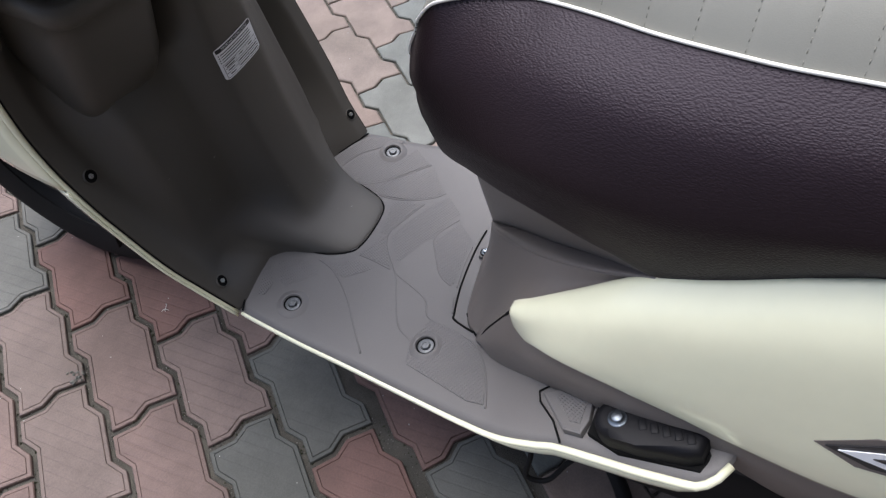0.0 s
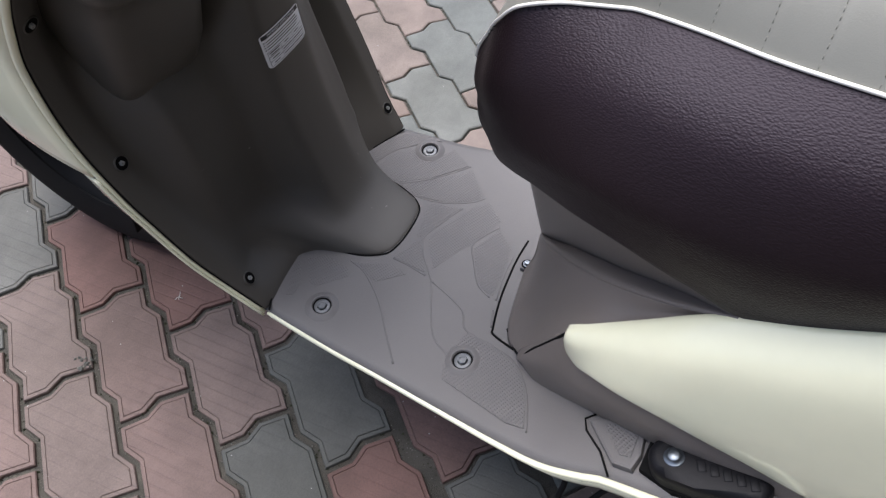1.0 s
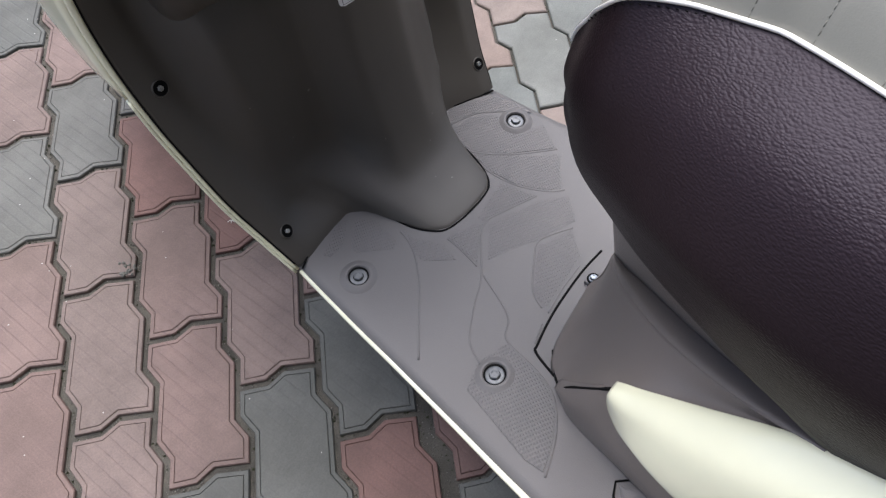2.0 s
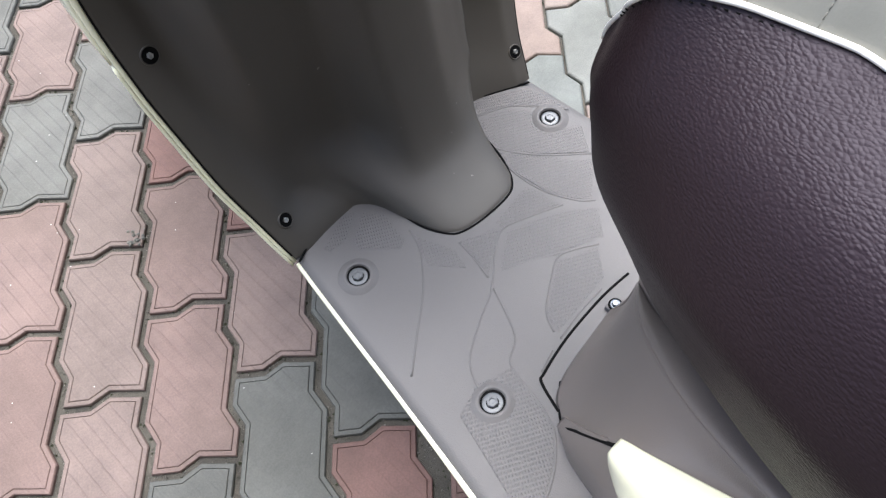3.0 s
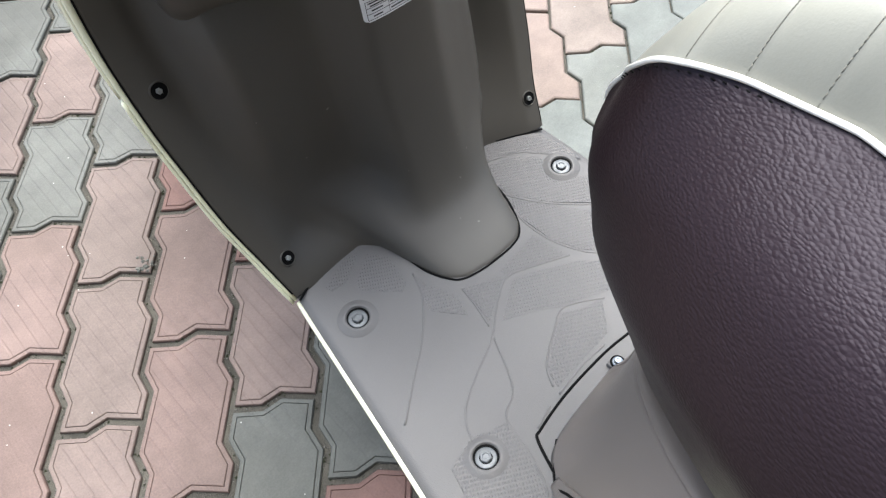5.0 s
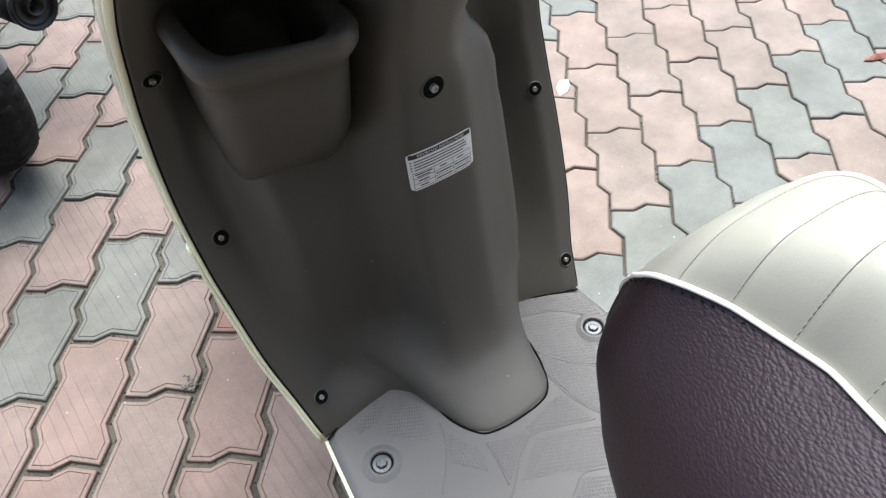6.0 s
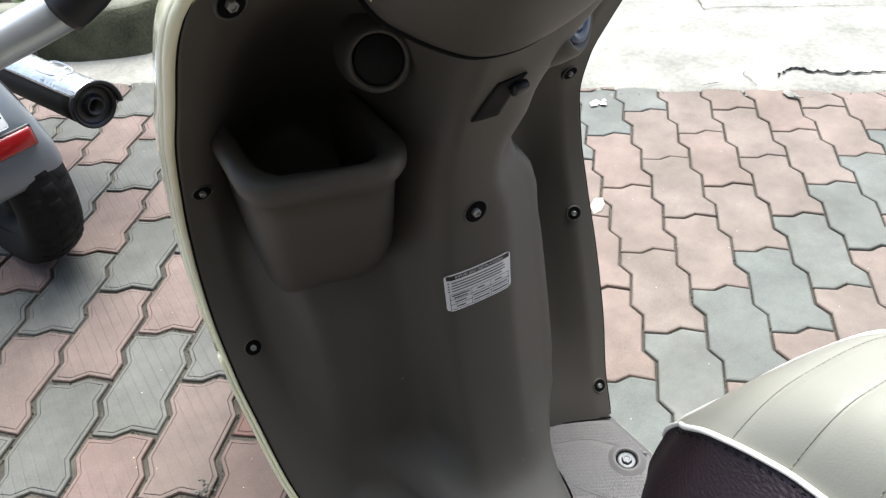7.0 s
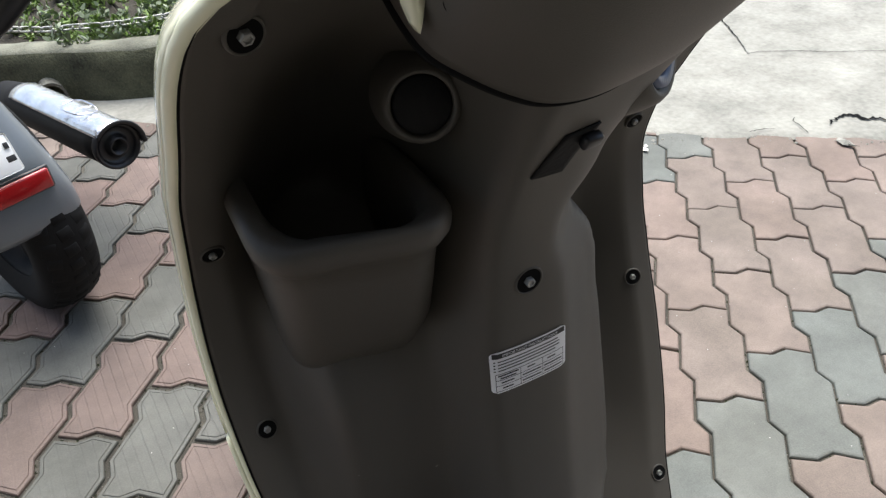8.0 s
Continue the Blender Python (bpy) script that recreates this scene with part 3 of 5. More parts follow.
C_TOP = [(0, -0.275, 0.503), (-0.024, -0.290, 0.518), (-0.058, -0.328, 0.548), (-0.090, -0.374, 0.570), (-0.114, -0.433, 0.573), (-0.129, -0.512, 0.546)]
C_CREASE = [(0, -0.306, 0.362), (-0.022, -0.318, 0.385), (-0.055, -0.345, 0.42), (-0.09, -0.395, 0.458), (-0.117, -0.455, 0.50), (-0.1335, -0.511, 0.541)]
C_BOT = [(0.0, -0.292, 0.282), (-0.045, -0.295, 0.283), (-0.085, -0.308, 0.285), (-0.113, -0.334, 0.292), (-0.124, -0.355, 0.345), (-0.131, -0.386, 0.413), (-0.129, -0.43, 0.457), (-0.1335, -0.512, 0.5405)]
LEDGE_K = [0.15, 0.6, 1.0, 1.0, 0.7, 0.0]
C_LEDGE = [(x * (1 - 0.16 * k), y - 0.018 * k, z + 0.008 * k) for (x, y, z), k in zip(C_CREASE, LEDGE_K)]
C_LIP = [(x * (1 - 0.03 * k), y - 0.003 * k, z + 0.0045 * k) for (x, y, z), k in zip(C_CREASE, LEDGE_K)]
for side in (-1, 1):
    thicken(part("cover_brow", skin_between([mirror(C_TOP, side), mirror(C_LEDGE, side)]), M_COVER, scooter, "brown plastic cover below the seat nose"), 0.003, 0.0)
    thicken(part("cover_ledge", skin_between([mirror(C_LEDGE, side), mirror(C_LIP, side), mirror(C_CREASE, side)]), M_COVER, scooter), 0.003, 0.0)
    thicken(part("front_cover", skin_between([mirror(C_CREASE, side), mirror([(a[0] * 0.5 + b[0] * 0.5 + 0.004, (a[1] + b[1]) / 2 - 0.004, (a[2] + b[2]) / 2) for a, b in zip(C_CREASE, [C_BOT[0], C_BOT[2], C_BOT[3], C_BOT[5], C_BOT[6], C_BOT[7]])], side), mirror([C_BOT[0], C_BOT[2], C_BOT[3], C_BOT[5], C_BOT[6], C_BOT[7]], side)], 8, 40), M_COVER, scooter), 0.003, 0.0)

PAN_Y = [-0.386, -0.392, -0.402, -0.42, -0.45, -0.50, -0.56, -0.62, -0.70, -0.80, -0.95, -1.10, -1.22]
PAN_ZT = [0.424, 0.430, 0.438, 0.455, 0.484, 0.532, 0.566, 0.601, 0.635, 0.645, 0.655, 0.67, 0.70]
PAN_XT = [0.134, 0.134, 0.134, 0.134, 0.134, 0.1345, 0.137, 0.137, 0.136, 0.136, 0.135, 0.10, 0.03]
PAN_ZL = [0.404, 0.391, 0.387, 0.404, 0.414, 0.420, 0.419, 0.414, 0.412, 0.415, 0.44, 0.53, 0.62]
PAN_XL = [0.134, 0.1365, 0.142, 0.155, 0.166, 0.174, 0.179, 0.183, 0.187, 0.185, 0.165, 0.12, 0.03]
for side in (-1, 1):
    rows = []
    for i in range(61):
        y = -0.386 - (1.22 - 0.386) * (i / 60) ** 1.5
        t = Vector((pchip([-v for v in PAN_Y], PAN_XT, -y), y, pchip([-v for v in PAN_Y], PAN_ZT, -y)))
        l = Vector((pchip([-v for v in PAN_Y], PAN_XL, -y), y, pchip([-v for v in PAN_Y], PAN_ZL, -y)))
        h = t.z - l.z
        t, l = t + Vector((0.003, 0, 0)), l + Vector((0.003, 0, 0))
        row = [t + Vector((-0.008, 0, -0.001)), t, t.lerp(l, 0.13) + Vector((0.013 * min(1, h / 0.1), 0, 0)), t.lerp(l, 0.34) + Vector((0.016 * min(1, h / 0.1), 0, 0)),
               t.lerp(l, 0.75) + Vector((0.009 * min(1, h / 0.1), 0, 0)), l, l + Vector((-0.006, 0, -0.002))]
        rows.append([(side * q.x, q.y, q.z) for q in spline(row, 5)])
    thicken(part("side_panel", rings(rows, False), M_CREAM, scooter, "glossy cream side panel"), 0.003, 0.0)
    rows = []
    for i in range(51):
        y = -0.334 - (1.15 - 0.334) * (i / 50) ** 1.4
        zl = pchip([0.334, 0.36] + [-v for v in PAN_Y], [0.294, 0.36] + PAN_ZL, -y)
        xl = pchip([0.334, 0.36] + [-v for v in PAN_Y], [0.1135, 0.127] + PAN_XL, -y)
        zb = pchip([0.334, 0.36, 0.42, 0.49, 0.52, 0.60, 0.70, 0.85, 1.15], [0.283, 0.286, 0.310, 0.338, 0.348, 0.345, 0.305, 0.30, 0.5], -y)
        xb = pchip([0.334, 0.36, 0.42, 0.49, 0.52, 0.60, 0.70, 0.85, 1.15], [0.1125, 0.132, 0.148, 0.166, 0.172, 0.172, 0.168, 0.15, 0.08], -y)
        a, b = Vector((xl - 0.003, y, zl + 0.004)), Vector((xb, y, zb))
        mid = a.lerp(b, 0.45) + Vector((0.007, 0, 0))
        rows.append([(side * q.x, q.y, q.z) for q in spline([a, mid, b], 6)])
    thicken(part("lower_side_cover", rings(rows, False), M_COVER, scooter, "brown plastic strip below the cream panel"), 0.003, 0.0)
    part("panel_gap", tube([(q[-1][0] - side * 0.0005, q[-1][1], q[-1][2] - 0.001) for q in rows[:30]], 0.0014, 6), M_GAP, scooter)
    part("panel_gap", tube([(side * -(p.x - 0.0012), p.y + 0.0008, p.z) for p in spline(C_BOT[2:6], 6)], 0.0016, 6), M_GAP, scooter)

# ---- column, pocket and fittings ----
def on_shield(x, z, lift=0.0):
    """Place and outward normal on the inner face of the shield."""
    e = 0.002
    p = Vector((x, shield_y(x, z), z))
    dx = Vector((2 * e, shield_y(x + e, z) - shield_y(x - e, z), 0))
    dz = Vector((0, shield_y(x, z + e) - shield_y(x, z - e), 2 * e))
    n = dx.cross(dz).normalized()
    if n.y > 0:
        n = -n
    return p + n * lift, n


def hex_screw(parent, m, r, name="screw"):
    """Black disc painted as the recess's shade, washer and hex head with a dimple."""
    hole = part("screw_recess_shade", lathe([(r * 1.45, 0.0002), (r * 1.42, 0.0006), (r * 1.3, 0.0005), (r * 1.2, -0.0001), (0, -0.0001)], m, 28), M_GAP, parent)
    bm = lathe([(r * 1.08, 0.0002), (r * 1.08, r * 0.22), (r * 1.0, r * 0.28), (r * 0.75, r * 0.3)], m, 24)
    part("washer", bm, M_STEEL, hole)
    head = lathe([(r * 0.72, r * 0.25), (r * 0.72, r * 0.75), (r * 0.6, r * 0.9), (r * 0.42, r * 0.9), (r * 0.36, r * 0.72), (0, r * 0.70)], m, 6)
    part(name, head, M_STEEL, hole, "zinc plated hex screw", smooth=False)


for x, y in ((0.142, -0.081), (-0.145, -0.084), (-0.142, -0.277), (0.139, -0.277)):
    slope = (floor_z(y - 0.01) - floor_z(y + 0.01)) / 0.02
    m = facing((x, y, floor_z(y) + 0.0006), Vector((0, slope, 1)).normalized())
    boss = part("bolt_boss", lathe([(0.0215, -0.0008), (0.0190, 0.0004), (0.0158, 0.0020), (0.0136, 0.0028), (0.0126, 0.0024), (0.0120, 0.0014), (0.0118, -0.0003), (0.0, -0.0003)], m, 36), M_FLOOR, footboard, "moulded recess round a floor bolt")
    # black disc in place of the shade down the bolt hole
    part("bolt_hole_shade", lathe([(0.0118, 0.0003), (0.0090, 0.0002), (0.0, 0.0001)], m, 28), M_GAP, boss)
    part("washer", lathe([(0.0100, -0.0002), (0.0100, 0.0004), (0.0092, 0.0008), (0.0060, 0.0009)], m @ pose(0.0006, 0.0006, 0), 28), M_ZINC, boss, "pale zinc washer")
    part("floor_bolt", lathe([(0.0058, 0.0006), (0.0058, 0.0034), (0.0050, 0.0041), (0.0036, 0.0041), (0.0030, 0.0033), (0.0, 0.0032)], m @ pose(0.0006, 0.0006, 0), 6), M_ZINC, boss, "zinc plated hex bolt", smooth=False)

for x, z, r in ((-0.185, 0.473, 0.0052), (-0.165, 0.290, 0.0052), (0.165, 0.288, 0.0052), (0.1853, 0.473, 0.0052), (-0.184, 0.641, 0.0052), (0.180, 0.637, 0.0052), (-0.153, 0.828, 0.0066), (0.150, 0.828, 0.0066), (0.012, 0.60, 0.0072)):
    p, n = on_shield(x, z, 0.0006)
    if z > 0.8:
        n = (n + Vector((0, -1.6, 0))).normalized()
        p = p + n * 0.0022
    m = facing(p, n)
    q = r * (1.5 if z < 0.8 else 1.35)
    well = part("screw_well", lathe([(q * 1.16, -0.0012), (q * 1.10, 0.0003), (q * 1.03, 0.0008), (q * 0.97, 0.0004), (q * 0.94, -0.0004), (0, -0.0004)], m, 28), M_PLASTIC, leg_shield, "moulded well round a shield screw")
    # flat black disc paints the shade of a deep screw hole
    part("well_shade", lathe([(q * 0.95, 0.0001), (q * 0.5, 0.00005), (0, 0.0)], m, 28), M_GAP, well)
    part("shield_screw", lathe([(r * 0.56, 0.0), (r * 0.56, r * 0.42), (r * 0.48, r * 0.56), (r * 0.34, r * 0.56), (r * 0.28, r * 0.4), (0, r * 0.38)], m @ pose(-0.0004, 0.0003, 0), 6), M_IRON, well, "zinc plated hex screw", smooth=False)


def build_label():
    """Printed instruction label wrapped on the column."""
    x0, x1 = -0.0225, 0.0495
    cx, cz = (x0 + x1) / 2, 0.5195
    half_w, half_h, tilt = 0.0345, 0.0212, -0.003

    def at(u, v, lift):
        x = cx + u * half_w
        z = cz + v * half_h + tilt * u * 0.3
        p, n = on_shield(x, z, lift)
        return p

    def sheet(u0, u1, v0, v1, lift, nu=14, nv=3, corner=0.0):
        rows = []
        for i in range(nv + 1):
            v = v0 + (v1 - v0) * i / nv
            k = 1.0
            if corner:
                d = max(0.0, abs(v) - (1 - corner)) / corner
                k = 1 - corner * 0.7 * (1 - math.sqrt(max(0.0, 1 - d * d)))
            rows.append([at((u0 + (u1 - u0) * j / nu) * k, v, lift) for j in range(nu + 1)])
        return rings(rows, False)

    label = part("instruction_label", sheet(-1, 1, -1, 1, 0.0007, 16, 28, 0.2), M_WHITE, leg_shield, "white printed instruction label with a black heading bar")
    part("heading_bar", sheet(-0.95, 0.95, 0.70, 0.93, 0.0011, 16, 2), M_INK, label)
    for k in range(4):
        v = 0.54 - 0.145 * k
        part("text_line", sheet(-0.84, 0.80 - 0.12 * (k == 3) - 0.05 * (k == 0), v - 0.024, v + 0.024, 0.0011, 16, 1), M_INK, label)
        part("text_line", sheet(-0.93, -0.89, v - 0.03, v + 0.03, 0.0011, 1, 1), M_INK, label)
    for v in (-0.06, -0.36, -0.63, -0.90):
        part("table_rule", sheet(-0.90, 0.92, v - 0.012, v + 0.012, 0.0011, 16, 1), M_INK, label)
    for u in (-0.90, -0.28, 0.32, 0.91):
        part("table_rule", sheet(u - 0.006, u + 0.006, -0.90, -0.06, 0.0011, 1, 4), M_INK, label)
    for u0, u1, v in ((-0.85, -0.33, -0.15), (-0.8, -0.4, -0.28), (-0.1, 0.12, -0.21), (0.45, 0.68, -0.21), (-0.78, -0.45, -0.50), (-0.24, 0.28, -0.50), (0.36, 0.87, -0.50), (-0.75, -0.48, -0.77), (-0.24, 0.28, -0.77), (0.36, 0.87, -0.77)):
        part("text_line", sheet(u0, u1, v - 0.030, v + 0.030, 0.0011, 6, 1), M_INK, label)
    # heading words
    cu = bpy.data.curves.new("heading_text", "FONT")
    cu.body = "IMPORTANT INSTRUCTIONS"
    cu.size, cu.align_x, cu.align_y = 0.0040, "CENTER", "CENTER"
    ob = bpy.data.objects.new("heading_text", cu)
    me = bpy.data.meshes.new_from_object(ob)
    bpy.data.objects.remove(ob)
    for v in me.vertices:
        u = v.co.x / half_w * 0.98
        v.co = at(u, 0.815 + v.co.y / half_h, 0.0015)
    me.materials.clear()
    me.materials.append(M_WHITE)
    words = new("heading_text", me)
    words.parent = label


build_label()


def build_pocket():
    """Open-topped storage pocket moulded onto the shield."""
    def path(z, grow):
        """From the outer end round the front to the inner end."""
        t = (z - 0.545) / (0.685 - 0.545)
        xl, xr = -0.153 - 0.011 * t - grow, -0.040 - 0.005 * t + grow
        yf = 0.060 - 0.042 * t - grow
        r = 0.030
        zz = z
        pts = [(xl, 0.20, zz)]
        for k in range(7):
            a = math.pi + math.pi / 2 * k / 6
            pts.append((xl + r + r * math.cos(a), yf + 0.010 + r + r * math.sin(a), zz))
        for k in range(7):
            a = -math.pi / 2 + math.pi / 2 * k / 6
            pts.append((xr - r + r * math.cos(a), yf - 0.004 + r + r * math.sin(a), zz))
        pts.append((xr, 0.20, zz))
        return pts

    def lift(pts, sink):
        """The rim runs higher towards the shield's edge."""
        return [(x, y, z + 0.010 * (x + 0.105) / 0.05 * smoothstep(0.62, 0.53, z) + sink * 0.45 * smoothstep(0.025, 0.09, y) * 0.06 * smoothstep(-0.08, -0.14, x)) for x, y, z in pts]
    rows = []
    for z, g, s in ((0.513, -0.030, 0), (0.519, -0.014, 0), (0.530, -0.004, 0), (0.555, 0.0, 0), (0.60, 0.0, 0.1), (0.63, 0.0, 0.4), (0.652, 0.0005, 0.8), (0.656, 0.004, 0.9), (0.664, 0.0065, 1), (0.674, 0.0065, 1), (0.681, 0.004, 1), (0.6835, 0.0, 1), (0.681, -0.006, 1), (0.672, -0.010, 1), (0.62, -0.012, 0.6), (0.575, -0.015, 0.2), (0.568, -0.05, 0.1)):
        rows.append(lift(path(z, g), s))
    ob = part("storage_pocket", rings(rows, False), M_PLASTIC, leg_shield, "open brown plastic storage pocket with a rounded rim")
    return ob


build_pocket()

# dust specks and small scuffs on the shield
specks = bmesh.new()
r = random.Random(21)
for x, z, ln in ((-0.062, 0.402, 0.0022), (0.004, 0.276, 0.0012), (0.018, 0.271, 0.0016), (0.046, 0.333, 0.0012), (0.052, 0.312, 0.0014), (0.048, 0.452, 0.0018), (-0.098, 0.36, 0.0012), (-0.02, 0.33, 0.001), (0.03, 0.295, 0.001), (-0.13, 0.43, 0.0012)):
    p, n = on_shield(x, z, 0.0003)
    m = facing(p, n) @ pose(0, 0, 0, 0, 0, r.uniform(0, 180))
    vs = [specks.verts.new(m @ Vector((ln * math.cos(a) * r.uniform(0.6, 1.1), 0.4 * ln * math.sin(a), 0))) for a in [k * 1.05 for k in range(6)]]
    specks.faces.new(vs)
tagged(part("dust_specks", specks, M_GRIT, leg_shield, smooth=False), kind="stuff")

# round socket cover beside the column
m = facing(Vector((-0.057, 0.024, 0.750)), Vector((-0.34, -0.90, 0.22)).normalized())
socket = part("socket_ring", lathe([(0.031, -0.050), (0.0265, -0.030), (0.0236, -0.0195), (0.0214, -0.0160), (0.0200, -0.0155), (0.0190, -0.0165), (0.0184, -0.0185), (0.0182, -0.024), (0.0, -0.025)], m, 44), M_PLASTIC, leg_shield, "round recessed lid beside the column")
part("lid", lathe([(0.0180, -0.024), (0.0178, -0.0190), (0.0168, -0.0175), (0.0, -0.0165)], m, 36), M_BLACK, socket)

# flip hook on the column
def column_patch(c00, c10, c11, c01, lift, name, mat, parent, n=8):
    """A thin plate laid on the column between four corners (x, z)."""
    rows = []
    for i in range(n + 1):
        v = i / n
        row = []
        for k in range(n + 1):
            u = k / n
            x = (c00[0] * (1 - u) + c10[0] * u) * (1 - v) + (c01[0] * (1 - u) + c11[0] * u) * v
            z = (c00[1] * (1 - u) + c10[1] * u) * (1 - v) + (c01[1] * (1 - u) + c11[1] * u) * v
            row.append(on_shield(x, z, lift)[0])
        rows.append(row)
    return thicken(part(name, rings(rows, False), mat, parent), 0.0016, 0.0)


plate = column_patch((-0.004, 0.704), (0.019, 0.702), (0.030, 0.741), (0.007, 0.738), 0.0008, "hook_plate", M_BLACK, leg_shield)
p, n = on_shield(0.025, 0.732, 0.005)
part("bag_hook", block((0.013, 0.010, 0.007), 0.002, facing(p, n)), M_BLACK_GLOSS, plate, "small black folding bag hook")

# upper steering cover over the column
COVER_EDGE = [(-0.074, 0.035, 0.836), (-0.080, -0.006, 0.824), (-0.077, -0.030, 0.811), (-0.064, -0.044, 0.801), (-0.046, -0.051, 0.790), (-0.026, -0.054, 0.7815), (-0.001, -0.055, 0.779), (0.024, -0.052, 0.782), (0.042, -0.044, 0.790), (0.054, -0.028, 0.798), (0.060, 0.0, 0.808), (0.060, 0.035, 0.818)]
rows = []
for i in range(23):
    t = i / 22
    rows.append([(-0.010 + (p.x + 0.010) * (1 + 0.16 * t) - 0.003 * t, p.y - 0.098 * t * (1 if p.y < 0 else 0.6) - 0.010 * math.sin(min(1, t * 3) * math.pi / 2), p.z + 0.108 * t) for p in spline(COVER_EDGE, 6)])
cover = thicken(part("steering_cover", rings(rows, False), M_PLASTIC, scooter, "rounded brown plastic steering column cover"), 0.004, 0.0)
gap = [Vector(q) + Vector((0, 0.004, -0.002)) for q in rows[0]]
part("cover_gap", tube(gap, 0.0036, 6), M_GAP, cover)
hex_screw(cover, facing((-0.079, -0.064, 0.842), Vector((-0.45, -0.85, -0.1)).normalized()), 0.004, "cover_screw")

# cream tip of the front body, seen beside the steering cover
part("cream_tongue", rings([[(-0.088 + dx * w, -0.044 + dy, z) for dx, dy in ((-0.007, 0.002), (-0.003, -0.003), (0.004, -0.002), (0.008, 0.006), (0.0, 0.008))] for z, w in ((0.8255, 0.06), (0.830, 0.45), (0.838, 0.85), (0.852, 1.1), (0.89, 1.4))]), M_CREAM, scooter, "cream pointed tip of the front body")

# ignition lock in a rounded boss on the side of the column
m = facing((0.080, -0.012, 0.766), Vector((0.52, -0.81, 0.26)).normalized())
lock = part("ignition_lock", lathe([(0.046, -0.070), (0.040, -0.040), (0.034, -0.014), (0.030, -0.003), (0.0265, 0.001), (0.0235, 0.0), (0.022, -0.003), (0.012, -0.004), (0.0, -0.004)], m, 40), M_PLASTIC, leg_shield, "ignition lock with a dark blue ring")
part("lock_ring", lathe([(0.0215, -0.0025), (0.0205, 0.002), (0.0145, 0.001), (0.013, -0.003)], m, 32), M_BADGE_BLUE, lock)
part("key_plate", lathe([(0.0125, -0.003), (0.0115, 0.0012), (0.0, 0.0018)], m, 28), M_CHROME, lock)

# handlebar stem closing the top
part("steering_stem", tube([(-0.004, 0.03, 0.86), (-0.004, -0.03, 0.95)], 0.042, 24), M_PLASTIC, scooter)

# left brake lever, reaching out from the handlebar
PERCH = [(-0.200, -0.158, 0.972), (-0.208, -0.166, 0.938), (-0.2205, -0.170, 0.9085), (-0.234, -0.167, 0.8975)]
lever = part("brake_lever", tube(spline(PERCH, 5), [0.0058 + 0.0008 * i / 15 for i in range(16)], 14), M_BLACK_GLOSS, scooter, "black lever root with a bright alloy blade")
part("lever_blade", tube(spline([(-0.231, -0.165, 0.8985), (-0.250, -0.165, 0.893), (-0.275, -0.168, 0.888), (-0.30, -0.172, 0.885)], 5), 0.0062, 14), M_LEVER, lever, "bright alloy lever blade")

# ---- footboard details ----
def patch(name, poly, lift, mat, label="", soft=True):
    pts = spline([(x, y, 0) for x, y in poly], 3, True) if soft else [Vector((x, y, 0)) for x, y in poly]
    bm = bmesh.new()
    lo = [bm.verts.new((p.x, p.y, floor_z(p.y) - 0.0005)) for p in pts]
    c = sum((p for p in pts), Vector()) / len(pts)
    hi = [bm.verts.new((p.x + (c.x - p.x) * 0.012, p.y + (c.y - p.y) * 0.012, floor_z(p.y) + lift)) for p in pts]
    n = len(pts)
    for i in range(n):
        bm.faces.new((lo[i], lo[(i + 1) % n], hi[(i + 1) % n], hi[i]))
    f = bm.faces.new(hi)
    bmesh.ops.triangulate(bm, faces=[f])
    return part(name, bm, mat, footboard, label, smooth=False)


FRONT_GRIPS = [
    [(0.081, -0.001), (0.094, 0.003), (0.156, -0.032), (0.166, -0.060), (0.167, -0.088), (0.151, -0.066), (0.135, -0.050), (0.117, -0.031), (0.076, -0.016)],
    [(0.069, -0.021), (0.113, -0.035), (0.134, -0.056), (0.126, -0.086), (0.148, -0.106), (0.160, -0.112), (0.137, -0.146), (0.098, -0.108), (0.073, -0.073), (0.067, -0.046)],
    [(0.068, -0.074), (0.118, -0.141), (0.132, -0.156), (0.090, -0.190), (0.078, -0.177), (0.065, -0.146), (0.061, -0.105)],
    [(-0.001, -0.138), (0.037, -0.130), (0.056, -0.127), (0.063, -0.170), (0.024, -0.154), (0.0, -0.147)],
]
SIDE_GRIPS = [
    [(-0.043, -0.128), (-0.009, -0.141), (-0.002, -0.149), (-0.024, -0.159), (-0.049, -0.177)],
    [(0.001, -0.153), (0.060, -0.179), (0.086, -0.203), (0.062, -0.230), (0.029, -0.216), (0.012, -0.211), (0.001, -0.203), (-0.040, -0.184)],
    [(0.010, -0.217), (0.049, -0.234), (0.026, -0.262), (-0.006, -0.266), (-0.049, -0.271), (-0.044, -0.252), (-0.010, -0.228)],
    [(-0.151, -0.034), (-0.112, -0.016), (-0.099, -0.021), (-0.129, -0.042), (-0.148, -0.041)],
    [(-0.122, -0.049), (-0.093, -0.028), (-0.078, -0.047), (-0.083, -0.085), (-0.093, -0.090), (-0.125, -0.060)],
    [(-0.070, -0.086), (-0.068, -0.098), (-0.053, -0.131), (-0.060, -0.156), (-0.085, -0.126), (-0.079, -0.106)],
    [(-0.172, -0.265), (-0.141, -0.254), (-0.106, -0.265), (-0.112, -0.303), (-0.122, -0.331), (-0.141, -0.351), (-0.166, -0.365), (-0.192, -0.374), (-0.193, -0.354), (-0.183, -0.313)],
]
for g in FRONT_GRIPS + SIDE_GRIPS:
    patch("grip_patch", g, 0.0003, M_GRIP, "moulded non-slip grip area", False)
